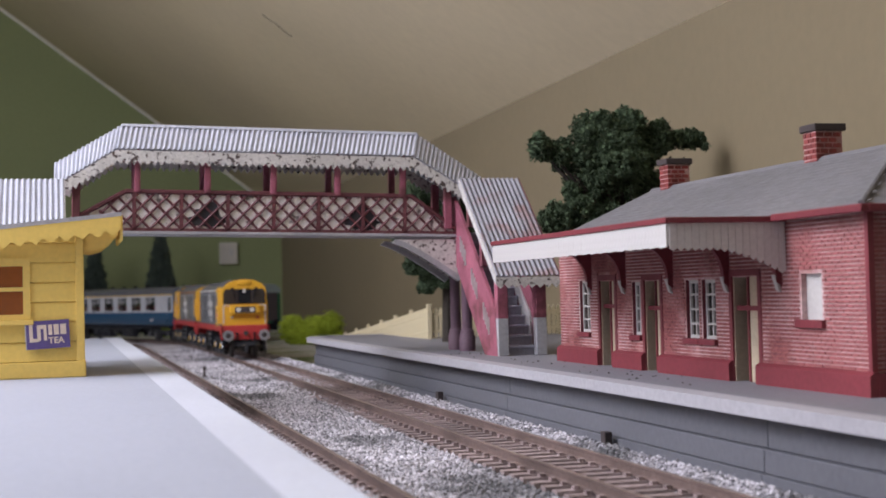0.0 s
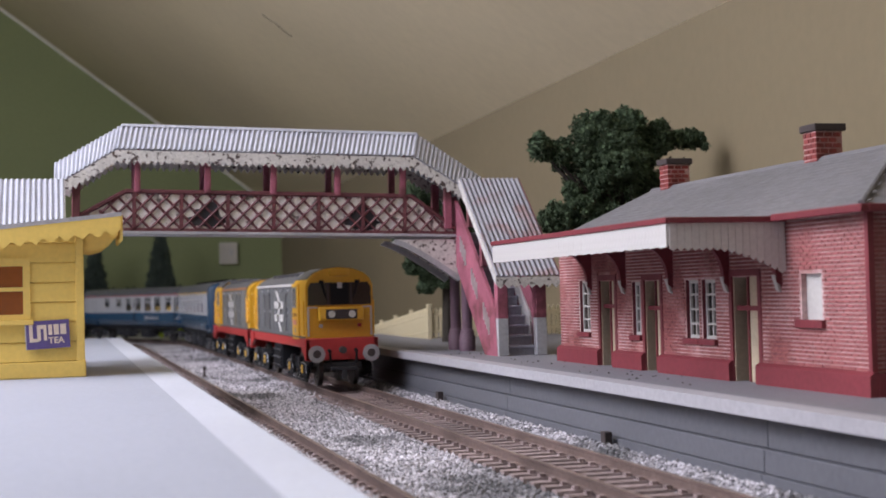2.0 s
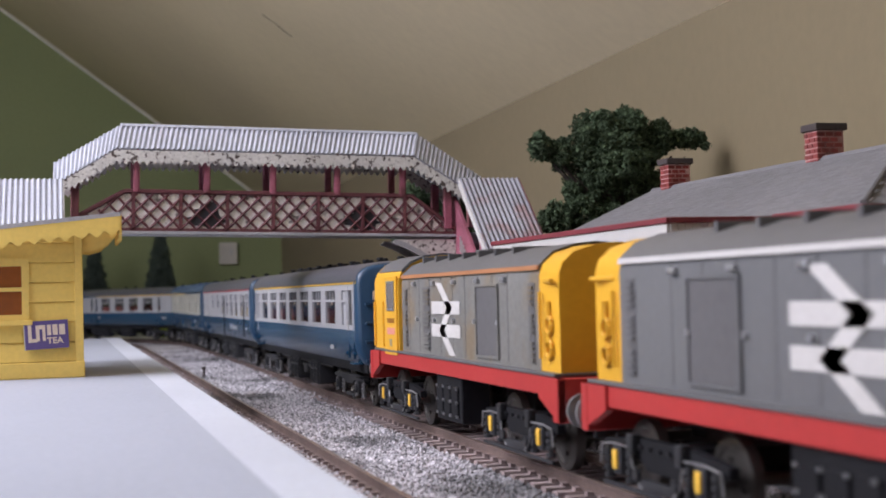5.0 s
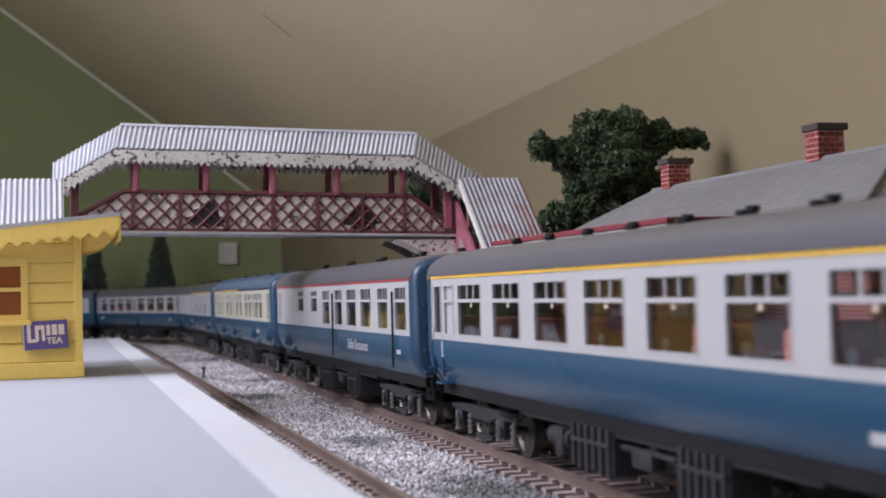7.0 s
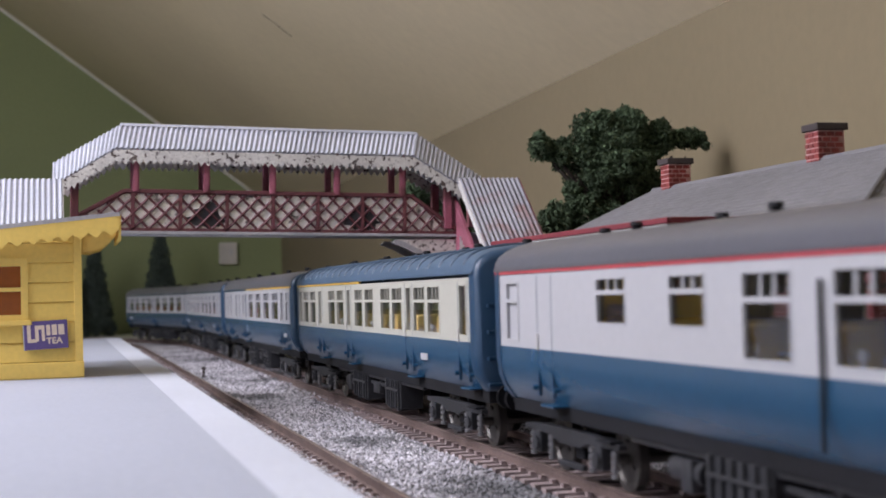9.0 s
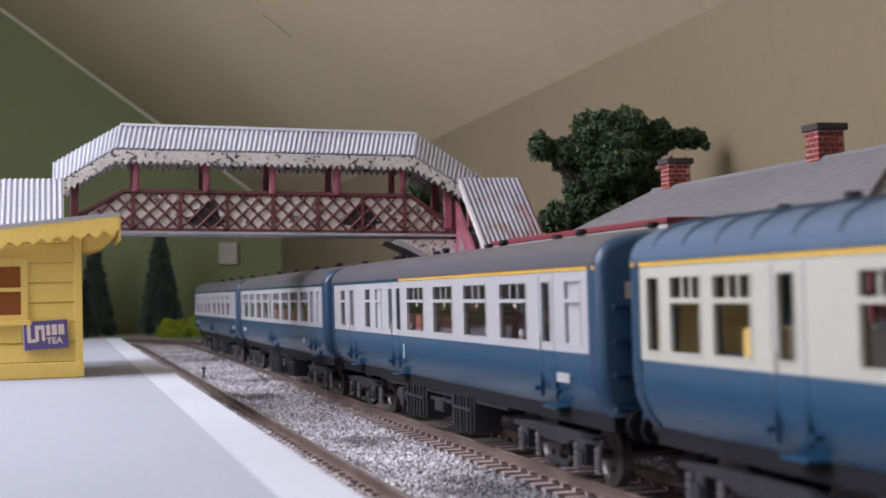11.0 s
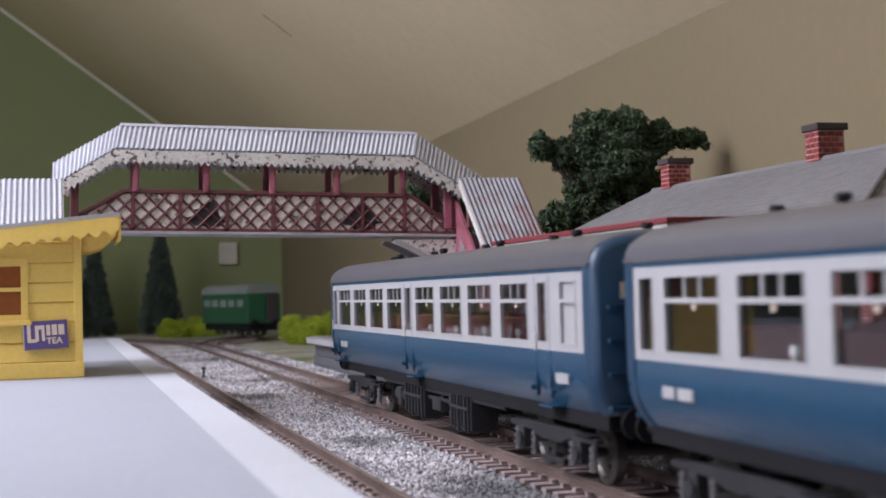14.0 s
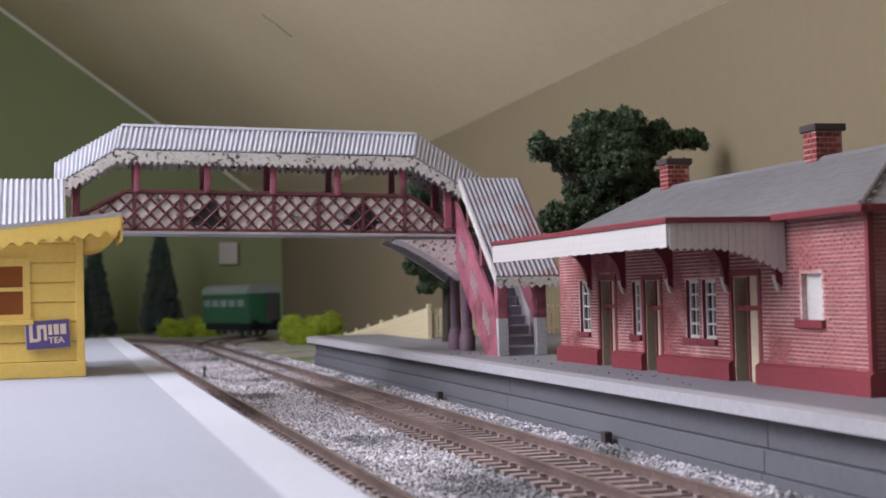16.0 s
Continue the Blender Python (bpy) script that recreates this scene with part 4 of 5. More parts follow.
def fence():
    f = thing("picket_fence", "cream plastic picket fence along the back of the platform", "fence")
    def run(p, q, name_first):
        p, q = Vector(p), Vector(q)
        n = int((q - p).length / 2.6)
        d = (q - p) / n
        turn = math.degrees(math.atan2(d.y, d.x))
        for i in range(n):
            c = p + d * (i + 0.5)
            m = mm(c.x, c.y, c.z, 0, 0, turn)
            if name_first[0] is None:
                bm = prism([(-0.95, 0.6), (0.95, 0.6), (0.95, 15.0), (0, 16.4), (-0.95, 15.0)], -0.45, 0.45)
                name_first[0] = part("picket", bm, M_CREAM, f, "", False, m)
            else:
                share("picket", name_first[0], f, m)
        k = max(2, int((q - p).length / 36))
        for i in range(k + 1):
            c = p.lerp(q, i / k)
            part("post", box(-1.3, 1.3, -1.8, 0.2, -3, 18.4, 0.25), M_CREAM, f, "cream fence post", False, mm(c.x, c.y, c.z, 0, 0, turn))
        for z in (4.0, 12.6):
            bm = bmesh.new()
            rod(bm, p + Vector((0, 0, z)), q + Vector((0, 0, z)), 0.8, 4)
            part("rail", bm, M_CREAM, f, "cream fence rail")
    first = [None]
    run((74, 738, 13.9), (77, 980, -6), first)
    run((74.5, 737, 13.9), (151, 737, 13.9), first)


fence()
tagged(obj("ground_bank", prism([(852, -6), (852, 7.0), (985, -6)], 62, 158, "yz"), M_BOARD), "sloping grassy bank at the platform end", "bank", kind="structure")


def leafy(name, material, blobs, count, size, seed, parent):
    """A crown of small leaf clumps on and inside uneven lobes."""
    rng = np.random.default_rng(seed)
    b = np.array(blobs, float)
    w = b[:, 3] ** 2
    pick = rng.choice(len(b), count, p=w / w.sum())
    d = rng.normal(size=(count, 3))
    d /= np.linalg.norm(d, axis=1)[:, None]
    r = b[pick, 3] * (1 - 0.42 * rng.random(count) ** 2.2)
    lump = 1 + 0.16 * np.sin(d[:, 0] * 9 + pick) * np.sin(d[:, 1] * 8 + 2 * pick) + 0.10 * np.sin(d[:, 2] * 13 + pick)
    p = b[pick, :3] + d * (r * lump)[:, None]
    k = 4
    v = p[:, None] + rng.normal(size=(count, k, 3)) * size
    f = np.arange(count * k).reshape(count, k)
    tri = np.concatenate([f[:, (0, 1, 2)], f[:, (0, 2, 3)], f[:, (0, 3, 1)]])
    o = soup(name, v.reshape(-1, 3), tri, material, parent)
    return o


def tree(x, y, z, lobes, seed, label):
    t = thing("tree", label, "tree", "model trees")
    bm = bmesh.new()
    top = Vector(lobes[0][:3])
    base = Vector((x, y, z))
    mid = base.lerp(top, 0.45) + Vector((2, 0, 0))
    rod(bm, base, mid, 3.2, 8, 2.3)
    rod(bm, mid, top, 2.3, 8, 1.1)
    for l in lobes[1:]:
        fork = mid.lerp(top, 0.25)
        rod(bm, fork, fork.lerp(Vector(l[:3]), 0.8), 0.9, 6, 0.25)
    part("trunk", bm, M_BARK, t, "brown trunk and limbs", True)
    leafy("crown", M_LEAF, lobes, 52000, 0.50, seed, t)["label"] = "dark green foam foliage"


def lobes_at(y, rows, seed):
    """Lobes from heights and sideways places in one plane, pushed in and out in depth, each broken into smaller ones."""
    rng = random.Random(seed)
    out = []
    for x, z, r in rows:
        out.append((x, y + rng.uniform(-5, 5), z, r * 0.86))
        for _ in range(5):
            a, e = rng.uniform(0, 6.28), rng.uniform(-0.8, 1.2)
            out.append((x + r * 0.72 * math.cos(a), y + r * 0.7 * math.sin(a), z + r * 0.6 * e, r * rng.uniform(0.3, 0.5)))
    return out


tree(104, 541, 13.9, lobes_at(541, [(101, 88, 15), (91, 102, 8), (107, 103, 8), (116, 94, 8), (119, 101, 5), (82, 92, 8), (72, 94, 6), (128, 98, 4.5), (135, 98, 5), (140, 95, 2), (88, 79, 8), (78, 66, 8), (88, 66, 8), (103, 70, 10), (114, 78, 8), (97, 96, 11)], 3), 11,
     "bushy dark green model tree behind the station")
tree(72, 690, 13.9, lobes_at(690, [(68, 80, 14), (57, 86, 7), (72, 84, 9), (52, 72, 8), (60, 60, 9), (66, 48, 8), (56, 52, 6), (50, 64, 5), (62, 42, 5), (80, 70, 10), (84, 78, 9)], 5), 12,
     "dark green model tree beyond the footbridge")


def fir(x, y, h, r, seed):
    t = thing("fir_tree", "tall blue-green model fir tree by the green wall", "tree", "model fir trees")
    bm = bmesh.new()
    rod(bm, (x, y, -6), (x, y, h * 0.9), 2.2, 8, 0.5)
    part("trunk", bm, M_BARK, t, "brown trunk", True)
    rng = random.Random(seed)
    lobes = []
    for i in range(70):
        f = (i / 70) ** 0.9
        a = i * 2.4
        rr = r * (1 - f) + 1.0
        lobes.append((x + rr * 0.72 * math.cos(a), y + rr * 0.72 * math.sin(a), 2 + h * f + rng.uniform(-2, 2), rr * 0.34 + 1.6))
    leafy("crown", M_FIR, lobes, 26000, 0.75, seed, t)["label"] = "blue-green needles"


fir(6, 1800, 142, 27, 21)
fir(-74, 1812, 128, 22, 22)
fir(-108, 1790, 110, 24, 23)


def bush(x, y, rx, ry, h, seed):
    t = thing("bush", "bright lime green scatter bush on the baseboard", "bush", "lime green bushes")
    rng = random.Random(seed)
    lobes = [(x + rx * rng.uniform(-0.8, 0.8), y + ry * rng.uniform(-0.8, 0.8), -6 + h * rng.uniform(0.1, 0.62), h * rng.uniform(0.22, 0.42)) for _ in range(26)]
    leafy("foliage", M_BUSH, lobes, 24000, 0.6, seed, t)


bush(28, 1650, 38, 14, 24, 31)
bush(112, 1290, 26, 16, 29, 32)


def parked_coach():
    c = thing("parked_coach", "green model railcar with a pale roof standing in the siding", "railway coach", at=mm(80, 1400, 0, 0, 0, 16))
    part("body", box(-18, 18, 0, 120, 12, 42, 1.0), M_TOY_GREEN, c, "green bodyside")
    out = roof_outline(18.2, 42, 51.5)
    part("roof", prism(out, -0.5, 121), M_TOY_ROOF, c, "pale grey-green roof", True)
    # dark panel paints the shade of an open doorway
    part("end_door", box(3, 14, -0.7, 0.2, 14, 42.5, 0.3), M_DARK, c, "dark panel standing for shade in the end doorway")
    part("end_panel", box(-16, 1, -0.6, 0.2, 16, 40, 0.4), M_TOY_GREEN, c)
    for i in range(5):
        part("window", box(-18.2, -17.9, 10 + i * 22, 25 + i * 22, 29, 36, 0.1), M_TOY_ROOF, c, "pale clouded side window")
    part("underframe", box(-15, 15, 2, 118, 5, 12), M_BLACK, c, "black underframe")
    for sx in (-1, 1):
        bm = bmesh.new()
        rod(bm, (sx * 11, -4.5, 13), (sx * 11, 0, 13), 2.6, 12)
        part("buffer", bm, M_BLACK, c, "black buffer", True)
        for y in (20, 38, 84, 102):
            bm = bmesh.new()
            rod(bm, (sx * 7, y, 6.3), (sx * 9, y, 6.3), 6.3, 16)
            part("wheel", bm, M_WHEEL, c, "dark wheel", True)


parked_coach()


def wall_socket():
    s = thing("wall_socket", "square cream electrical socket plate on the green wall", "socket")
    part("plate", box(90.5, 114.5, 1894, 1900, 83, 112.5, 1.2), M_SOCKET, s)
    part("switch", box(104, 108, 1892.6, 1894.2, 95, 103, 0.4), M_WHITE, s, "small white rocker switch")


wall_socket()


def lineside_post():
    bm = lathe([(1.0, -4), (1.0, -1.5), (0.7, -1), (0.7, 1.6), (1.1, 2.0), (0.9, 3.2)], 8, at=(-42, 751, 0))
    tagged(obj("lineside_post", bm, M_DARK, smooth=True), "tiny dark post in the ballast between the tracks", "post")


lineside_post()


# ---- the train: two diesel locomotives nose to nose and six coaches ----
TRAIN = []
SPRING = []


def wheelset(parent, y, r, axles):
    bm = bmesh.new()
    for sx in (-1, 1):
        for prof in ([(r, 6.6 * sx), (r, 8.6 * sx), (r * 0.82, 8.8 * sx), (r * 0.74, 8.3 * sx), (r * 0.3, 8.5 * sx)], ):
            n = 18
            rings = [[bm.verts.new((x, q * math.cos(2 * math.pi * i / n), q * math.sin(2 * math.pi * i / n))) for i in range(n)] for q, x in prof]
            for a, b in zip(rings, rings[1:]):
                for i in range(n):
                    bm.faces.new((a[i], a[(i + 1) % n], b[(i + 1) % n], b[i]))
            bm.faces.new(rings[0][::-1])
            bm.faces.new(rings[-1])
        for k in range(3):
            t = k * 2.1
            rod(bm, (8.4 * sx, 0.5 * r * math.cos(t), 0.5 * r * math.sin(t)), (8.9 * sx, 0.5 * r * math.cos(t), 0.5 * r * math.sin(t)), 0.5, 6)
    rod(bm, (-11, 0, 0), (11, 0, 0), 1.1, 8)
    w = part("wheelset", bm, M_WHEEL, parent, "dark steel wheels on an axle", True, mm(0, y, r))
    axles.append((w, y, r))


def coil(bm, x, y, z0, z1, r):
    n = 4
    h = (z1 - z0) / n
    for i in range(n):
        rod(bm, (x, y, z0 + i * h), (x, y, z0 + (i + 0.62) * h), r, 8)
    rod(bm, (x, y, z0), (x, y, z1), r * 0.55, 6)


def coach_bogie(parent, y, axles):
    b = part("bogie", box(-11.6, 11.6, -2.4, 2.4, 4.5, 8.5, 0.3), M_BLACK, parent, "black coach bogie", False, mm(0, y, 0))
    for sx in (-1, 1):
        x = 12.4 * sx
        prof = [(-26, 8.9), (-10, 8.6), (-6, 7.4), (6, 7.4), (10, 8.6), (26, 8.9), (26, 9.9), (12, 10.5), (-12, 10.5), (-26, 9.9)]
        part("side_frame", prism(prof, min(x, x + 1.6 * sx), max(x, x + 1.6 * sx), "yz"), M_BOGIE, b, "dark grey bogie side frame")
        bm = bmesh.new()
        for wy in (-17, 17):
            bx(bm, min(x, x + 2.2 * sx), max(x, x + 2.2 * sx), wy - 1.7, wy + 1.7, 4.4, 8.9, 0.3)
            rod(bm, (x + 2.0 * sx, wy, 6.3), (x + 2.8 * sx, wy, 6.3), 1.5, 10)
        bx(bm, min(x, x + 1.2 * sx), max(x, x + 1.2 * sx), -6.5, 6.5, 2.8, 4.0, 0.2)
        part("axlebox", bm, M_BOGIE, b, "dark grey axleboxes and spring plank")
        for wy in (-22.6, -11.4, 11.4, 22.6):
            m = mm(x + 0.9 * sx, wy, 3.4)
            if not SPRING:
                bm = bmesh.new()
                coil(bm, 0, 0, 0, 5.2, 0.85)
                SPRING.append(part("spring", bm, M_SPRING, b, "grey coil spring", True, m))
            else:
                share("spring", SPRING[0], b, m)
        part("step_board", box(min(x, x + 2.6 * sx), max(x, x + 2.6 * sx), -24.5, -17.5, 9.9, 10.4), M_BLACK, b)
    wheelset(b, -17, 6.3, axles)
    wheelset(b, 17, 6.3, axles)
    return b


def side_x(z):
    """Half width of the coach side at height z."""
    return 17.7 if z > 24 else 17.7 - 3.4 * ((24 - z) / 9.0) ** 2.4


def coach(at, label, wins, stripe=None, roof=M_COACH_ROOF, upper=M_COACH_WHITE, seats=M_SEAT_RED, doors=(), words=None, flush=True, plates=(), rails=(), lamps=False, vents=9):
    """wins: (y0, y1, z0, z1, kind) from the leading end, kind pane, blank or door."""
    c = thing("passenger_coach", label, "railway coach", "coaches of the train")
    L = 254.0
    h = L / 2
    axles = []
    zb, zw, zs, zt, zc = 15.0, 26.4, 27.6, 39.3, 41.8
    for sx in (-1, 1):
        prof = [(sx * side_x(z), z) for z in (zb, 15.8, 17, 18.5, 20, 22, 24, zw)] + [(sx * 16.9, zw), (sx * 16.4, 22), (sx * 13.6, zb)]
        lower = part("lower_side", prism(prof, -h + 0.3, h - 0.3), M_BLUE, c, "rail blue lower bodyside", True)
        # upper side cut round the windows
        bm = bmesh.new()
        xo, xi = sx * 17.7, sx * 16.9
        x0, x1 = min(xo, xi), max(xo, xi)
        bx(bm, x0, x1, -h, h, zw, zs)
        bx(bm, x0, x1, -h, h, zt + 1.1, zc)
        cuts = sorted({-h, h, *[w[0] - h for w in wins], *[w[1] - h for w in wins]})
        for a, b in zip(cuts, cuts[1:]):
            w = next((w for w in wins if w[0] - h <= a + 1e-6 and w[1] - h >= b - 1e-6), None)
            if not w:
                bx(bm, x0, x1, a, b, zs, zt + 1.1)
            else:
                if w[2] > zs:
                    bx(bm, x0, x1, a, b, zs, w[2])
                if w[3] < zt + 1.1:
                    bx(bm, x0, x1, a, b, w[3], zt + 1.1)
        up = part("upper_side", bm, upper, c, "pale grey window band")
        for y0, y1, z0, z1, kind in wins:
            a, b = y0 - h, y1 - h
            g0, g1 = sorted((sx * 16.95, sx * 17.15))
            if kind == "blank":
                w = part("window", box(g0, g1, a, b, z0, z1), upper, c, "blanked white window")
            else:
                w = part("window", box(g0, g1, a, b, z0, z1), M_GLASS, c, "glazed coach window")
                w.visible_shadow = False
            bm = bmesh.new()
            f0, f1 = sorted((sx * 17.05, sx * 17.85))
            t = 0.32
            bx(bm, f0, f1, a - 0.1, a + t, z0, z1)
            bx(bm, f0, f1, b - t, b + 0.1, z0, z1)
            bx(bm, f0, f1, a + t, b - t, z0 - 0.1, z0 + t)
            bx(bm, f0, f1, a + t, b - t, z1 - t, z1 + 0.1)
            if kind == "pane" or kind == "blank":
                zm = z0 + (z1 - z0) * 0.68
                bx(bm, f0, f1, a + t, b - t, zm - 0.4, zm + 0.4)
                if kind == "pane" and y1 - y0 > 9:
                    for k in (0.36, 0.64):
                        yy = a + (b - a) * k
                        bx(bm, *sorted((sx * 17.1, sx * 17.5)), yy - 0.32, yy + 0.32, zm + 0.4, z1 - t)
            part("window_frame", bm, upper, w, "pale window frame")
            if kind == "pane" and y1 - y0 > 16:
                yy, zz = (a + b) / 2, z0 + (z1 - z0) * 0.56
                # small pale square at mid-width, just under the transom
                part("window_sticker", box(*sorted((sx * 17.1, sx * 17.25)), yy - 0.55, yy + 0.55, zz, zz + 1.0), M_SIGN_CREAM, w, "small pale square on the window pane")
        if stripe:
            col, s0, s1 = stripe
            part("cantrail_stripe", box(*sorted((sx * 17.2, sx * 17.85)), s0 - h, s1 - h, zc + 0.15, zc + 1.05), col, c, "coloured cantrail stripe")
            if s1 < 250:
                part("cantrail_stripe", box(*sorted((sx * 17.2, sx * 17.8)), s1 - h, h, zc - 0.05, zc + 1.15), M_BLUE, c, "blue cantrail band")
        else:
            part("cantrail_stripe", box(*sorted((sx * 17.2, sx * 17.8)), -h, h, zc - 0.05, zc + 1.15), M_BLUE, c, "blue cantrail band")
        for d in doors:
            bm = bmesh.new()
            for y in (d - 4.2, d + 4.2):
                bx(bm, *sorted((sx * 17.0, sx * 17.74)), y - h - 0.12, y - h + 0.12, zb + 2, zc - 0.6)
            dr = part("door_joint", bm, M_END_BLUE, c, "fine joints round a coach door")
            bm = bmesh.new()
            bx(bm, *sorted((sx * 17.7, sx * 18.2)), d - h + 3.4, d - h + 3.9, 26.2, 29.6, 0.15)
            part("door_handle", bm, M_WHITE, dr, "small pale door handle")
            part("door_step", box(*sorted((sx * 13.8, sx * 17.6)), d - h - 3.8, d - h + 3.8, zb - 0.1, zb + 0.35, 0.12), M_BLUE, c, "blue door step")
            bm = bmesh.new()
            for y in (d - 6.5, d + 6.0):
                rod(bm, (sx * 17.2, y - h, 18.6), (sx * 18.4, y - h, 18.6), 0.55, 8)
            part("buffer_stop", bm, M_BLUE, c, "small door stops", True)
        for r in rails:
            bm = bmesh.new()
            rod(bm, (sx * 18.3, r - h, 17), (sx * 18.3, r - h, 39), 0.34, 6)
            part("handrail", bm, M_BLACK, c, "black vertical handrail", True)
        for y, z, w2, hh in plates:
            part("number_plate", box(*sorted((sx * 17.6, sx * 17.84)), y - h, y + w2 - h, z, z + hh), M_COACH_WHITE, c, "plain pale lettering bar")
        if words and sx == -1:
            cu = bpy.data.curves.new("lettering", "FONT")
            cu.body, cu.size, cu.extrude, cu.align_x = words[0], words[1] * MM, 0.00006, "CENTER"
            tmp = new("lettering", cu)
            bpy.context.view_layer.update()
            me = bpy.data.meshes.new_from_object(tmp.evaluated_get(bpy.context.evaluated_depsgraph_get()))
            bpy.data.objects.remove(tmp)
            me.materials.clear()
            me.materials.append(M_COACH_WHITE)
            o = new("lettering", me)
            o.parent = c
            o.matrix_basis = mm(-17.78 + 0.0, words[2] - h, words[3], 90, 0, -90)
            o["label"] = "white bodyside lettering"
    part("sill_band", box(-14.2, 14.2, -h + 1, h - 1, 12.0, 15.1, 0.2), M_BLACK, c, "black solebar")
    # roof with slightly domed ends
    bm = bmesh.new()
    rows = []
    stations = [(-h, 0.90), (-h + 1.5, 0.97), (-h + 4, 1.0), (h - 4, 1.0), (h - 1.5, 0.97), (h, 0.90)]
    for y, k in stations:
        rows.append([bm.verts.new((x, y, 42.6 + (z - 42.6) * k)) for x, z in roof_outline(17.9, 42.6, 49.5)])
    for a, b in zip(rows, rows[1:]):
        for i in range(len(a) - 1):
            bm.faces.new((a[i], a[i + 1], b[i + 1], b[i]))
    for r in rows[:1] + rows[-1:]:
        bm.faces.new(r)
    r0 = part("roof", bm, roof, c, "curved coach roof", True)
    part("gutter", box(-18.1, -17.6, -h, h, 42.6, 43.2), roof, r0)
    part("gutter", box(17.6, 18.1, -h, h, 42.6, 43.2), roof, r0)
    for i in range(vents):
        y = -h + 18 + i * 219 / (vents - 1)
        bm = lathe([(1.1, -0.5), (1.1, 0.8), (0.8, 1.0), (1.4, 1.2), (1.1, 2.0)], 10, at=(-2.5 if i % 2 else 2.0, y, 49.3))
        part("roof_vent", bm, M_BLACK, r0, "small dark roof ventilator", True)
    if not flush:
        for i in range(22):
            y = -h + 8 + i * 11.3
            bm = bmesh.new()
            prof = roof_outline(17.95, 42.7, 49.75, 14)[1:-1]
            pts = [Vector((x, y, z)) for x, z in prof]
            for p, q in zip(pts, pts[1:]):
                rod(bm, p, q, 0.28, 4)
            part("roof_rib", bm, roof, r0)
    # ends
    for d in (-1, 1):
        out = [(side_x(z), z) for z in (zb, 16, 18, 20, 24, 42.6)] + [(x * 0.995, 42.6 + (z - 42.6) * 0.9) for x, z in roof_outline(17.7, 42.6, 49.3)][1:-1] + [(-side_x(z), z) for z in (42.6, 24, 20, 18, 16, zb)]
        bm = bmesh.new()
        rings = [[bm.verts.new((x * k, d * (h + w), 28 + (z - 28) * k)) for x, z in out] for w, k in ((-3.2, 1.012), (0.0, 1.006), (1.1, 0.985), (1.9, 0.93))]
        for r, t in zip(rings, rings[1:]):
            for i in range(len(r)):
                bm.faces.new((r[i], r[(i + 1) % len(r)], t[(i + 1) % len(t)], t[i]))
        bm.faces.new(rings[0])
        bm.faces.new(rings[-1])
        e = part("end_wall", bm, M_END_BLUE, c, "dark blue coach end with rounded corners", True)
        y0, y1 = sorted((d * (h + 0.9), d * (h + 5.5)))
        bm = box(-5.8, 5.8, y0, y1, 13.2, 40.5, 0.6)
        part("gangway", bm, M_BLACK, e, "black corridor connection")
        bm = bmesh.new()
        for sx in (-1, 1):
            for k in range(4):
                bx(bm, sx * 13 - 2.2, sx * 13 + 2.2, *sorted((d * (h + 1.4), d * (h + 3.0))), 16 + k * 6.2, 16.9 + k * 6.2, 0.15)
            rod(bm, (sx * 9, d * (h + 2.2), 20), (sx * 9, d * (h + 2.2), 44), 0.4, 6)
        part("end_steps", bm, M_END_BLUE, e, "blue end steps and pipes")
        part("notice", box(9.5, 12.5, *sorted((d * (h + 1.8), d * (h + 2.1))), 36.5, 39.5), M_SIGN_CREAM, e, "small pale notice")
        part("notice", box(-12.5, -9.5, *sorted((d * (h + 1.8), d * (h + 2.1))), 36.5, 39.5), M_SIGN_CREAM, e, "small pale notice")
        for sx in (-1, 1):
            bm = bmesh.new()
            rod(bm, (sx * 11.4, d * (h + 0.5), 13.9), (sx * 11.4, d * (h + 5), 13.9), 1.2, 10)
            rod(bm, (sx * 11.4, d * (h + 5), 13.9), (sx * 11.4, d * (h + 5.8), 13.9), 2.9, 14)
            part("buffer", bm, M_BLACK, e, "black coach buffer", True)
        bm = box(-2, 2, *sorted((d * (h - 6), d * (h + 7.2))), 9.0, 10.2, 0.2)
        part("coupling", bm, M_BLACK, c, "black coupling")
    # inside
    part("coach_floor", box(-13.4, 13.4, -h + 1, h - 1, 15.15, 16.5), M_TABLE, c, "coach floor")
    if lamps is not None:
        seat = table = None
        y = -h + 36
        while y < h - 18:
            for sx in (-1, 1):
                m = mm(sx * 9.6, y, 16.5)
                if seat is None:
                    bm = box(-5.6, 5.6, -3.2, 3.2, 0, 6.5, 0.6)
                    bx(bm, -5.6, 5.6, 2.4, 4.6, 3, 15.8, 0.7)
                    bx(bm, -5.6, 5.6, 5.2, 7.4, 3, 15.8, 0.7)
                    bx(bm, -5.6, 5.6, 6.6, 12.8, 0, 6.5, 0.6)
                    seat = part("seat", bm, seats, c, "upholstered back-to-back seats", True, m)
                    table = part("table", box(-5.0, 5.0, -10.5, -4.2, 9.6, 10.3, 0.2), M_TABLE, seat)
                    bm = lathe([(0.35, 10.3), (0.3, 12), (0.75, 12.1), (0.5, 13.4)], 8, at=(sx * 4.0, -7.3, 0))
                    part("table_lamp", bm, M_WHITE, seat, "small pale table lamp", True)
                else:
                    o = share("seat", seat, c, m)
                    for ch in seat.children:
                        share(ch.name.split(".")[0], ch, o, mm(0, 0, 0) if not (ch.name.startswith("table_lamp") and sx == 1) else mm(8.0, 0, 0))
            y += 28.4 if len(wins) < 12 else 25.2
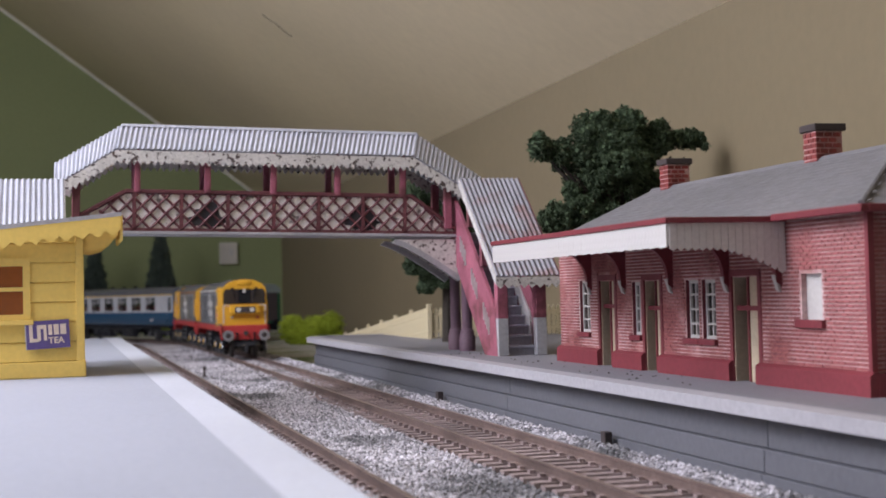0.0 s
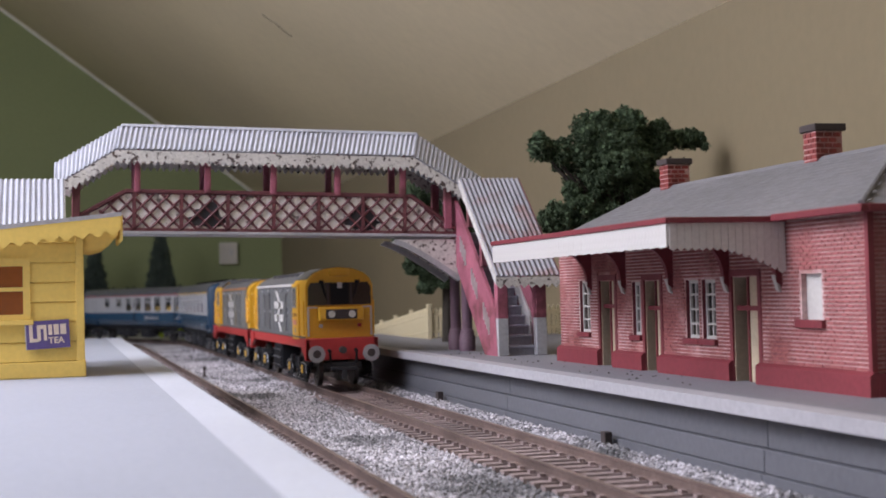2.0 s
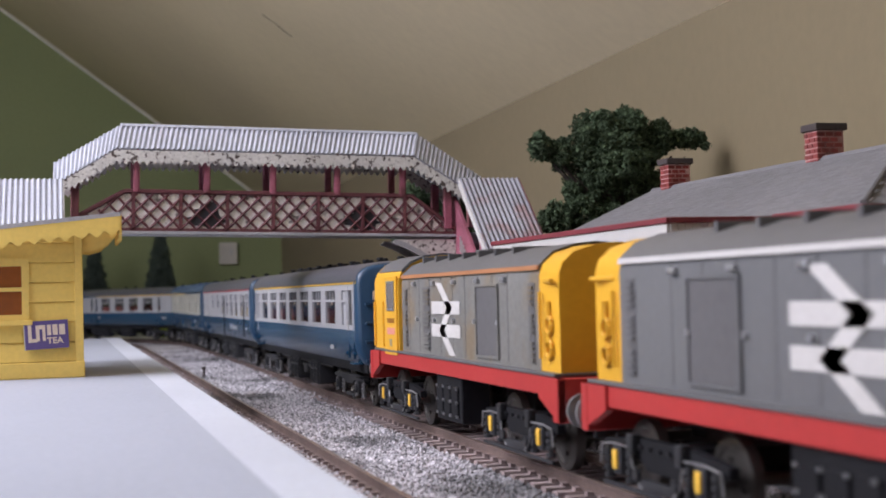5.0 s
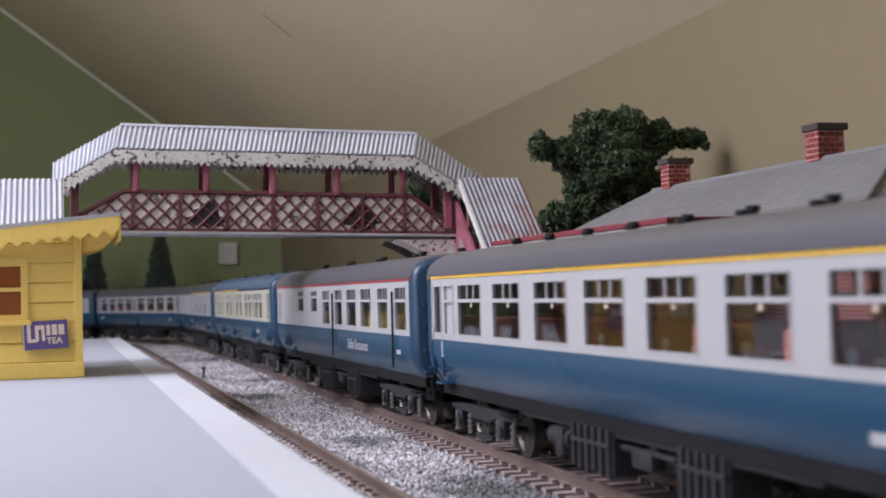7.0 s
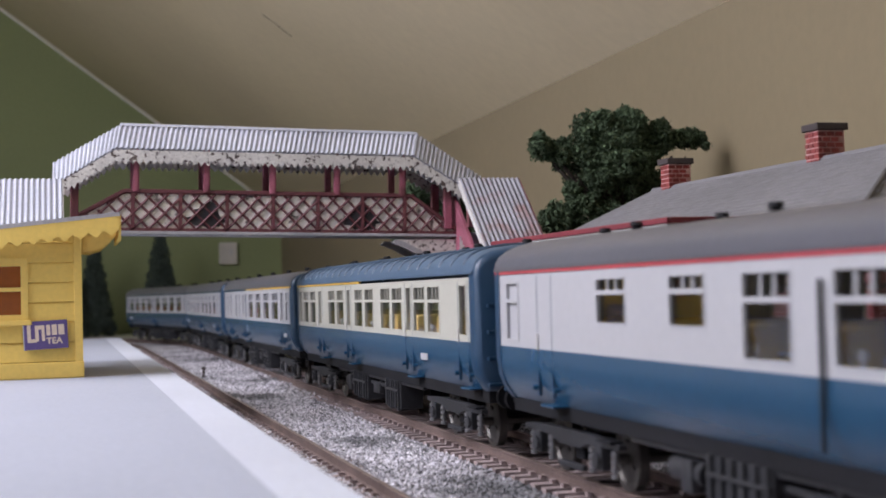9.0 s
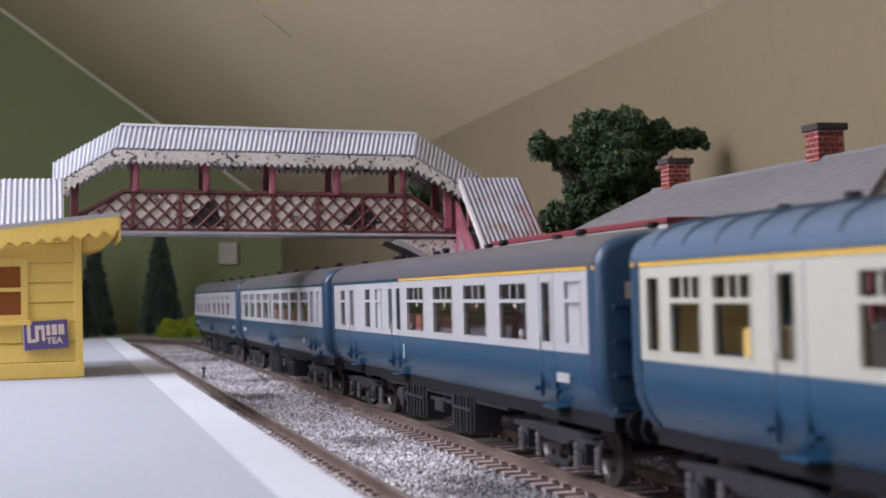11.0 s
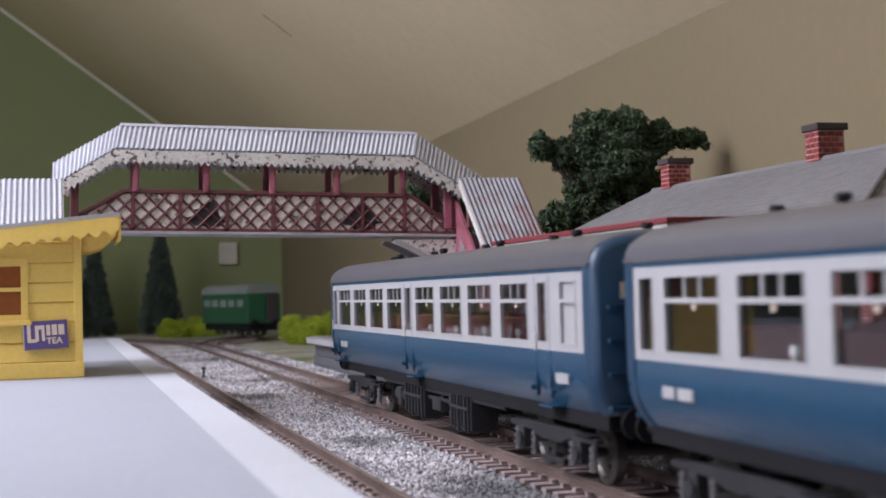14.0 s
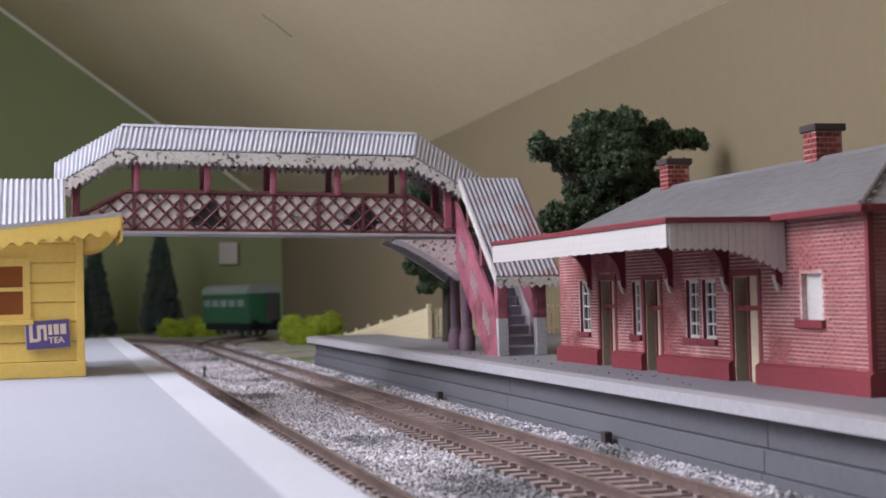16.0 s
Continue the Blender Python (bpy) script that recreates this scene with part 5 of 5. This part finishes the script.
    # underframe
    for y0, y1, xx in ((-36, -19, 15.2), (10, 30, 15.2)):
        for sx in (-1, 1):
            bm = box(*sorted((sx * 7, sx * (xx - 1.0))), y0, y1, 3.8, 12.4, 0.3)
            crate = part("battery_box", bm, M_BOGIE, c, "dark grey battery box")
            for k in range(6):
                yy = y0 + 0.5 + k * (y1 - y0 - 2.0) / 5
                part("rib", box(*sorted((sx * 9, sx * (xx - 0.3))), yy, yy + (1.3 if k % 2 else 0.8), 3.4 + 0.4 * (k % 3), 12.4, 0.15), M_BOGIE, crate)
            part("strap", box(*sorted((sx * 9, sx * (xx - 0.1))), y0 + 0.2, y1 - 0.2, 9.0, 9.7, 0.15), M_BOGIE, crate)
    for sx in (-1, 1):
        bm = bmesh.new()
        rod(bm, (sx * 13, -15, 9.6), (sx * 13, 8, 9.6), 0.55, 6)
        rod(bm, (sx * 13, -6, 9.6), (sx * 13, -6, 12.4), 0.55, 6)
        bx(bm, *sorted((sx * 11, sx * 14)), -6.5, 2, 6.6, 9.8, 0.3)
        rod(bm, (sx * 12, 34, 8.4), (sx * 12, 46, 8.4), 2.2, 10)
        bx(bm, *sorted((sx * 11.5, sx * 14.5)), 36, 40, 5.2, 10.6, 0.3)
        rod(bm, (sx * 13.2, -62, 11.6), (sx * 13.2, 62, 11.6), 0.6, 6)
        part("brake_gear", bm, M_BOGIE, c, "dark brake gear under the floor", True)
    coach_bogie(c, -93, axles)
    coach_bogie(c, 93, axles)
    TRAIN.append({"thing": c, "at": at, "length": L, "base": 186.0, "turn": 0, "axles": axles})
    return c


Z0, Z1 = 27.75, 40.2
def panes(*ys, kind="pane", z0=Z0, z1=Z1):
    return [(a, b, z0, z1, kind) for a, b in ys]


MK2 = panes((7.3, 15.8), kind="blank") + panes((23.9, 29.2), (135.8, 142.0), (243.0, 248.6), kind="door") + panes(
    (35.3, 53.8), (60.3, 79.3), (85.1, 104.2), (110.7, 130.1), (146.2, 164.5), (170.2, 188.5), (194.8, 213.6), (219.2, 238.6))
FIRST = panes((7, 13), (241.5, 247.5), kind="door") + panes((16.5, 25), (229.5, 238), kind="blank") + panes(*[(36.5 + 28.3 * i, 55.5 + 28.3 * i) for i in range(7)], z0=27.75, z1=40.3)
BUFFET = panes((7.6, 20.9), (30.6, 43.7), (54.2, 69.4), (77.1, 92.4), (100.7, 113.7), (124.2, 137.8), z0=27.7, z1=40.35) + panes((149.7, 162.5), (180.2, 193.6), z0=32.0, z1=40.35) + panes((238, 246), kind="blank")
COMPO = panes((6.5, 12.5), (61.5, 66.5), (146, 151), (200, 205), (243, 248), kind="door") + panes((31, 43), (46, 58), (72, 84), (87, 99), (110, 122), (126, 138), (157, 169), (173, 185), (212, 224), (228, 239))
BRAKE = panes((7.3, 15.8), kind="blank") + panes((23.9, 29.2), (150.5, 155.5), (160.5, 165.5), (217, 222.5), kind="door") + panes((175, 183.5), kind="blank") + panes(
    (38.5, 57), (67, 85.5), (95.5, 114), (124, 142.5), (191, 198.5), (231, 238.5))
C0, CP = 379.0, 271.1
coach(C0, "blue and grey first class coach with a yellow cantrail stripe", FIRST, (M_STRIPE_Y, 0, 254), doors=(10, 245), plates=[(41, 19.0, 6, 1.5), (240, 22, 1.2, 4)], seats=M_SEAT_RED, lamps=True, vents=19)
coach(C0 + CP, "blue and grey buffet coach with a red cantrail stripe", BUFFET, (M_STRIPE_R, 0, 254), seats=M_SEAT_GOLD, words=("Buffet Restaurant", 4.6, 75.5, 20.4), rails=(22.5, 116), plates=[(15, 20.9, 4.8, 1.3)], doors=(222,))
coach(C0 + 2 * CP, "blue and cream composite coach with a ribbed blue-grey roof", COMPO, (M_STRIPE_Y, 130, 254), M_COACH_ROOF_BLUE, M_COACH_CREAM, M_SEAT_GOLD, doors=(9.5, 64, 148.5, 202), flush=False, plates=[(44, 20.5, 7, 1.8)])
coach(C0 + 3 * CP, "blue and grey brake coach with a part yellow cantrail stripe", BRAKE, (M_STRIPE_Y, 0, 152), doors=(26.5, 158, 220), plates=[(14, 20.5, 7, 1.8), (146.5, 20, 1.2, 4)], seats=M_SEAT_RED)
coach(C0 + 4 * CP, "blue and grey open coach with large windows", MK2, doors=(26.5, 139), plates=[(43.5, 19.6, 4, 1.9), (229, 20.6, 5.4, 1.9), (235.6, 20.6, 4.4, 1.9)], seats=M_SEAT_RED)
coach(C0 + 5 * CP, "blue and grey open coach at the tail of the train", MK2, doors=(26.5, 139, 246), plates=[(12, 20.2, 7, 2.0), (226, 20.6, 5.4, 1.9), (232.6, 20.6, 4.4, 1.9)], seats=M_SEAT_RED)


def loco_bogie(parent, y, axles):
    b = part("bogie", box(-9.5, 9.5, -5, 5, 5, 11, 0.4), M_BLACK, parent, "black locomotive bogie", False, mm(0, y, 0))
    for sx in (-1, 1):
        x0, x1 = sorted((sx * 11.4, sx * 13.2))
        prof = [(-25, 8.6), (-25, 10.4), (-12, 11.8), (12, 11.8), (25, 10.4), (25, 8.6), (9, 8.2), (6, 6.4), (-6, 6.4), (-9, 8.2)]
        part("side_frame", prism(prof, x0, x1, "yz"), M_BLACK, b, "black bogie side frame")
        bm = bmesh.new()
        for wy in (-17, 17):
            bx(bm, *sorted((sx * 12, sx * 14.4)), wy - 1.9, wy + 1.9, 4.6, 10, 0.4)
            for d in (-5.0, 5.0):
                coil(bm, sx * 13.6, wy + d, 3.6, 9.6, 1.1)
        bx(bm, *sorted((sx * 12.6, sx * 14.2)), -8, 8, 3.2, 5, 0.3)
        rod(bm, (sx * 13.8, -24, 2.6), (sx * 13.8, 24, 2.6), 0.45, 6)
        part("suspension", bm, M_BOGIE, b, "dark springs and axleboxes", True)
        for wy in (-17, 17):
            bm = bx(bmesh.new(), *sorted((sx * 14.3, sx * 14.9)), wy - 0.95, wy + 0.95, 5.6, 9.2, 0.28)
            part("axlebox_cover", bm, M_STRIPE_Y, b, "yellow axlebox cover", True)
        bm = bmesh.new()
        for d in (-1, 1):
            pipe = [(d * 25, 6.0), (d * 24.2, 9.6), (d * 18.5, 10.2), (d * 11.0, 10.0), (d * 9.4, 5.2), (d * 6.4, 3.4)]
            pipe = [Vector((sx * 14.2, y2, z2)) for y2, z2 in pipe]
            for p, q in zip(pipe, pipe[1:]):
                rod(bm, p, q, 0.2, 6)
        part("sand_pipe", bm, M_STEEL, b, "thin pale sanding pipes", True)
        bm = bmesh.new()
        for d in (-1, 1):
            bx(bm, *sorted((sx * 12.8, sx * 14.9)), d * 10 - 1.2, d * 10 + 1.2, 8.8, 12.6, 0.3)
            rod(bm, (sx * 14.0, d * 8, 5.6), (sx * 14.8, d * 8, 5.6), 1.2, 10)
        for k in range(5):
            rod(bm, (sx * 13.2, -8 + 4 * k, 10.4), (sx * 13.8, -8 + 4 * k, 10.4), 0.45, 6)
        part("brake_cylinder", bm, M_BOGIE, b, "dark brake cylinders and bolts", True)
    wheelset(b, -17, 7.2, axles)
    wheelset(b, 17, 7.2, axles)


def arrow_mark(parent, sx, x, y, grey):
    """Large white symbol of two bars joined by slanting strokes."""
    bm = bmesh.new()
    t = sorted((sx * x, sx * (x + 0.15)))
    for z in (34.3, 28.2):
        bx(bm, *t, y - 14, y + 14, z - 1.7, z + 1.7)
    for pts in ([(-9.5, 41), (-4, 41), (7, 34.3), (1.5, 34.3)], [(1.5, 34.3), (7, 34.3), (-1, 28.2), (-6.5, 28.2)], [(-6.5, 28.2), (-1, 28.2), (9, 21.8), (3.5, 21.8)]):
        sweep(bm, [(y + sx * a, b) for a, b in pts], *t, "yz")
    part("white_symbol", bm, M_WHITE, parent, "large white bar symbol on the bodyside")


def loco(at, turn, grey, label):
    """Cab end towards -y; buffers at y = -92.5 and 92.5."""
    c = thing("diesel_locomotive", label, "locomotive", "locomotives of the train")
    axles = []
    F = -92.5
    part("underframe", box(-14.6, 14.6, F + 7, 85, 16.5, 20.6, 0.3), M_LOCO_RED, c, "red painted underframe and solebar")
    part("footplate", box(-15.0, 15.0, F + 9.5, 85.4, 20.6, 21.3, 0.15), M_LOCO_ROOF, c, "grey footplate edge")
    # hood
    hood = [(13.2, 21), (13.2, 41.5), (12.4, 44), (9.8, 46.4), (5, 47.9), (0, 48.4)]
    hood = hood + [(-x, z) for x, z in hood[-2::-1]]
    part("hood", prism(hood, F + 41, F + 165), grey, c, "grey engine hood", True)
    top = [(13.3, 43.6), (12.5, 44.4), (9.9, 46.7), (5, 48.2), (0, 48.7)]
    top = top + [(-x, z) for x, z in top[-2::-1]]
    low = [(x * 0.97, z - 0.6) for x, z in top[::-1]]
    part("hood_roof", prism(top + low, F + 41, F + 165), M_LOCO_ROOF, c, "dark grey hood roof", True)
    nose = [(x * 0.995, z if z < 42 else 41.5 + (z - 41.5) * 0.95) for x, z in hood]
    part("nose", prism(nose, F + 165, F + 177), M_LOCO_Y, c, "yellow nose end", True)
    for sx in (-1, 1):
        part("roof_line", box(*sorted((sx * 13.1, sx * 13.5)), F + 41, F + 165, 42.7, 43.7), M_WHITE if turn == 0 else M_RUSTY, c, "thin line along the hood roof")
        part("hood_door", box(*sorted((sx * 13.0, sx * 13.45)), F + 119, F + 136, 23, 39.5, 0.1), M_LOCO_ROOF, c, "dark recessed side door")
        bm = bmesh.new()
        for y2, y3, z2, z3 in ((118.4, 119, 22.4, 40.1), (136, 136.6, 22.4, 40.1), (119, 136, 39.5, 40.1), (119, 136, 22.4, 23.0)):
            bx(bm, *sorted((sx * 13.0, sx * 13.75)), F + y2, F + y3, z2, z3)
        part("door_surround", bm, grey, c, "raised surround of the side door")
        for y0 in (F + 66, F + 44, F + 158):
            gr = part("louvre_panel", box(*sorted((sx * 13.0, sx * 13.35)), y0, y0 + (8 if y0 == F + 66 else 4), 22.6, 40, 0.05), M_LOCO_ROOF, c, "slatted louvre panel")
            bm = bmesh.new()
            for k in range(14):
                if k % 5 == 4:
                    continue
                bx(bm, *sorted((sx * 13.3, sx * 13.75)), y0 + 0.5, y0 + (7.5 if y0 == F + 66 else 3.5), 23 + k * 1.2, 23.7 + k * 1.2)
            part("slats", bm, grey, gr)
        bm = bmesh.new()
        for k in range(5):
            bx(bm, *sorted((sx * 13, sx * 14.2)), F + 56 + k * 21, F + 58.5 + k * 21, 40.4, 41.6, 0.3)
            rod(bm, (sx * 13, F + 60 + k * 19, 31), (sx * 13.9, F + 60 + k * 19, 31), 0.6, 8)
        part("lifting_lugs", bm, M_STEEL, c, "small pale lugs and catches")
        for k in range(9):
            yj = F + 50 + k * 11.6
            part("door_joint", box(*sorted((sx * 13.1, sx * 13.28)), yj, yj + 0.28, 22, 42.2), M_LOCO_ROOF, c)
        arrow_mark(c, sx, 13.3, F + 90, grey)
        bm = bmesh.new()
        rod(bm, (sx * 13.9, F + 167, 24), (sx * 13.9, F + 167, 38), 0.35, 6)
        for z in (26, 31):
            ring = [Vector((sx * 13.6, F + 171.5 + 1.7 * math.cos(k * 0.524), z + 1.9 * math.sin(k * 0.524))) for k in range(13)]
            for p, q in zip(ring, ring[1:]):
                rod(bm, p, q, 0.55, 6)
        rod(bm, (sx * 13.6, F + 171.5, 33), (sx * 13.6, F + 171.5, 36), 0.7, 6)
        rod(bm, (sx * 13.0, F + 168, 40.2), (sx * 14.4, F + 176, 40.2), 0.5, 6)
        part("nose_fitting", bm, M_LOCO_Y, c, "yellow pipes and fittings at the nose", True)
    for k in range(7):
        bm = box(-9, 9, F + 50 + k * 14, F + 51.2 + k * 14, 46.6, 48.78, 0.2)
        part("roof_rib", bm, M_LOCO_ROOF, c)
    part("exhaust", box(-3, 3, F + 84, F + 96, 48.4, 49.6, 0.3), M_LOCO_ROOF, c, "dark roof exhaust")
    # cab
    cab = [(14.3, 19.6), (14.4, 30), (14.2, 42.5), (13.2, 45), (10.5, 47.6), (6, 49.4), (0, 50.0)]
    cab = cab + [(-x, z) for x, z in cab[-2::-1]]
    cb = part("cab", prism(cab, F + 8.4, F + 41), M_LOCO_Y, c, "yellow driving cab", True)
    rf = [(13.4, 45.2), (10.6, 47.9), (6, 49.7), (0, 50.3)]
    rf = rf + [(-x, z) for x, z in rf[-2::-1]]
    part("cab_roof", prism(rf + [(x * 0.96, z - 0.6) for x, z in rf[::-1]], F + 11, F + 41.4), M_LOCO_ROOF, cb, "dark grey cab roof", True)
    # front windows: a dark wraparound band in three lights
    band = [(13.4, 34.2), (13.3, 41.6), (12.2, 43.6), (-12.2, 43.6), (-13.3, 41.6), (-13.4, 34.2)]
    wn = part("windscreen", prism(band, F + 7.9, F + 8.5), M_LOCO_GLASS, cb, "dark cab windscreen in three lights")
    for x in (-4.9, 4.9):
        part("windscreen_pillar", box(x - 0.35, x + 0.35, F + 7.7, F + 8.2, 34.2, 43.6), M_DARK, wn)
    part("centre_panel", box(-3.9, 3.9, F + 7.4, F + 8.0, 34.6, 43.4, 0.2), M_BLACK, wn, "dark centre panel")
    part("number_bar", box(-1.0, 1.0, F + 7.1, F + 7.5, 41.2, 43.6), M_WHITE, wn, "small white plate")
    for sx in (-1, 1):
        bm = bmesh.new()
        rod(bm, (sx * 7.6, F + 7.2, 44.0), (sx * 6.2, F + 6.8, 38.4), 0.38, 6)
        rod(bm, (sx * 6.2, F + 6.8, 40.2), (sx * 5.6, F + 7.2, 37.0), 0.3, 6)
        bx(bm, sx * 7.6 - 1.0, sx * 7.6 + 1.0, F + 6.9, F + 8.2, 43.6, 44.6, 0.2)
        part("wiper", bm, M_BLACK, wn, "black windscreen wiper")
        bm = bmesh.new()
        bx(bm, *sorted((sx * 13.7, sx * 13.0)), F + 8.0, F + 8.5, 21.4, 33.6)
        bx(bm, *sorted((sx * 13.0, sx * 9.4)), F + 8.0, F + 8.5, 33.0, 33.6)
        part("white_lining", bm, M_WHITE, cb, "thin white lining")
    bm = box(-9.3, 9.3, F + 3.8, F + 8.6, 27.8, 33.4, 0.5)
    hb = part("headcode_box", bm, M_LOCO_Y, cb, "yellow protruding headcode box", True)
    part("headcode_panel", box(-6.6, 6.6, F + 3.5, F + 4.0, 28.4, 32.4, 0.2), M_DARK, hb, "black panel with two lamps")
    for x in (-4.3, 4.3):
        bm = bmesh.new()
        rod(bm, (x, F + 3.1, 30.4), (x, F + 3.7, 30.4), 1.5, 16)
        part("marker_lamp", bm, M_LAMP, hb, "round pale marker lamp", True)
    part("roof_box", box(-4.2, 4.2, F + 7.4, F + 10.5, 46.2, 49.2, 0.5), M_LOCO_Y, cb, "yellow horn box on the cab brow", True)
    for x in (-8.2, 8.2):
        bm = bmesh.new()
        rod(bm, (x, F + 7.0, 25.6), (x, F + 8.6, 25.6), 0.8, 10)
        part("lamp_bracket", bm, M_STEEL if x < 0 else M_LOCO_RED, cb, "small lamp fitting", True)
    for sx in (-1, 1):
        d = part("cab_door", box(*sorted((sx * 14.3, sx * 14.95)), F + 24, F + 40, 19.8, 43.6, 0.2), M_LOCO_Y, cb, "yellow cab side door")
        part("door_window", box(*sorted((sx * 14.8, sx * 15.1)), F + 29, F + 37.5, 33.8, 41.6, 0.1), M_CAB_SIDE, d, "cab side window with a pale reflection in its colour")
        bm = bmesh.new()
        for y0, y1, z0, z1 in ((28.3, 29, 33.2, 42.2), (37.5, 38.2, 33.2, 42.2), (29, 37.5, 33.2, 33.9), (29, 37.5, 41.5, 42.2)):
            bx(bm, *sorted((sx * 14.9, sx * 15.2)), F + y0, F + y1, z0, z1)
        part("window_frame", bm, M_STEEL, d, "grey window frame")
        part("number_bar", box(*sorted((sx * 14.9, sx * 15.02)), F + 28.5, F + 37.5, 29.5, 30.9), M_DIGIT, d, "brown number bar")
        part("red_plate", box(*sorted((sx * 14.9, sx * 15.05)), F + 28, F + 38, 26.0, 28.0), M_PLATE_PINK, d, "small faded red plate")
        part("crest", box(*sorted((sx * 14.9, sx * 15.05)), F + 31.5, F + 34, 22.4, 24.6), M_STEEL, d, "small crest plate")
        bm = bmesh.new()
        for y in (F + 22.6, F + 10.5):
            rod(bm, (sx * 14.9, y, 22), (sx * 14.9, y, 36), 0.35, 6)
        part("handrail", bm, M_LOCO_Y, cb, "yellow cab handrail", True)
    # buffer beams, buffers, couplings
    for d, y in ((-1, F + 4.6), (1, 88)):
        y0, y1 = sorted((y, y - d * 3))
        bb = part("buffer_beam", box(-15.4, 15.4, y0, y1, 11.4, 20.4, 0.3), M_LOCO_RED, c, "red buffer beam")
        for sx in (-1, 1):
            part("beam_end", prism([(y, 11.4), (y - d * 12, 16), (y - d * 12, 20.4), (y, 20.4)], *sorted((sx * 13.6, sx * 15.2)), "yz"), M_LOCO_RED, bb)
            bm = bmesh.new()
            rod(bm, (sx * 11.4, y, 14.2), (sx * 11.4, y + d * 3.6, 14.2), 1.7, 12)
            rod(bm, (sx * 11.4, y + d * 3.6, 14.2), (sx * 11.4, y + d * 4.5, 14.2), 3.5, 20)
            bf = part("buffer", bm, M_STEEL, bb, "round pale grey buffer", True)
            bm = bmesh.new()
            rod(bm, (sx * 11.4, y + d * 4.4, 14.2), (sx * 11.4, y + d * 4.75, 14.2), 1.7, 14)
            part("buffer_centre", bm, M_DARK, bf, "dark greased buffer centre", True)
            bm = bmesh.new()
            rod(bm, (sx * 5.6, y + d * 0.4, 15.5), (sx * 5.6, y + d * 2.4, 15.0), 0.7, 8)
            rod(bm, (sx * 5.6, y + d * 2.2, 15.0), (sx * 5.4, y + d * 2.6, 10), 0.5, 8)
            part("brake_hose", bm, M_BLACK, bb, "dark brake hose", True)
        bm = bmesh.new()
        rod(bm, (0, y, 15.6), (0, y + d * 2.6, 15.6), 1.5, 12)
        part("draw_hook", bm, M_DARK, bb, "dark draw hook", True)
        bm = box(-5.5, 5.5, *sorted((y + d * 0.5, y + d * 4)), 7.2, 8.6, 0.3)
        bx(bm, -1, 1, *sorted((y - d * 6, y + d * 4.6)), 3.4, 8.0, 0.2)
        bx(bm, -8, 8, *sorted((y + d * 0.2, y + d * 1.4)), 8.2, 10.4, 0.3)
        part("coupling", bm, M_BOGIE, bb, "dark tension lock coupling")
    for sx in (-1, 1):
        bm = box(*sorted((sx * 6, sx * 13.6)), -12, 12, 4.6, 16.6, 0.4)
        for k in range(3):
            bx(bm, *sorted((sx * 13.4, sx * 14.2)), -10.5 + k * 7.2, -4.6 + k * 7.2, 6, 14, 0.2)
        tank = part("fuel_tank", bm, M_BLACK, c, "black tank between the bogies")
        bm = bmesh.new()
        for k in range(4):
            for z in (6.4, 10.0, 13.6):
                rod(bm, (sx * 14.0, -9.6 + k * 6.4, z), (sx * 14.5, -9.6 + k * 6.4, z), 0.42, 6)
        part("tank_bolts", bm, M_STEEL, tank, "small bright bolts", True)
    loco_bogie(c, -56.5, axles)
    loco_bogie(c, 56.5, axles)
    TRAIN.append({"thing": c, "at": at, "length": 185.0, "base": 113.0, "turn": turn, "axles": axles})


loco(0.0, 0, M_LOCO_GREY, "yellow and grey diesel locomotive leading with red solebar")
loco(189.2, 180, M_LOCO_OLD, "weathered yellow and grey diesel locomotive coupled behind")


station_bricks()


# ---- everything that moves ----
# gentle changes of pace: seconds and millimetres ahead (-) or behind (+) the even run
PACE = [(0, 0), (1, -4), (2, 0), (3.2, 5), (4, 4), (6.3, -4.5), (7, -10.5), (8, -3.5), (9, 2.5), (11.5, 4.5), (12.5, 2.5), (13.5, 0.5), (14.6, 0.5), (15, 0.5), (15.5, 7), (16, 10)]


def head(t):
    """Place of the leading buffers along the line."""
    even = ((0.00744 * t - 0.99893) * t - 157.143) * t + 909.46
    for (t0, p0), (t1, p1) in zip(PACE, PACE[1:]):
        if t <= t1 or t1 == 16:
            f = min(1.0, (t - t0) / (t1 - t0))
            return even + p0 + (p1 - p0) * f * f * (3 - 2 * f)


def chord(front, length, base):
    a, _ = on_line(front + length / 2 - base / 2)
    b, _ = on_line(front + length / 2 + base / 2)
    d = b - a
    m = (a + b) / 2
    return mm(m.x, m.y, 0, 0, 0, math.degrees(math.atan2(d.y, d.x)) - 90)


def motions():
    steps = [i * 0.2 for i in range(81)]
    for veh in TRAIN:
        walk(veh["thing"], [(t, chord(head(t) + veh["at"], veh["length"], veh["base"]) @ mm(0, 0, 0, 0, 0, veh["turn"])) for t in steps])
    for veh in TRAIN:
        way = 1 if veh["turn"] == 0 else -1
        for axle, y, r in veh["axles"]:
            walk(axle, [(i / 30, mm(0, y, r, way * math.degrees((909.46 - head(i / 30)) / r) % 360)) for i in range(481)])


motions()
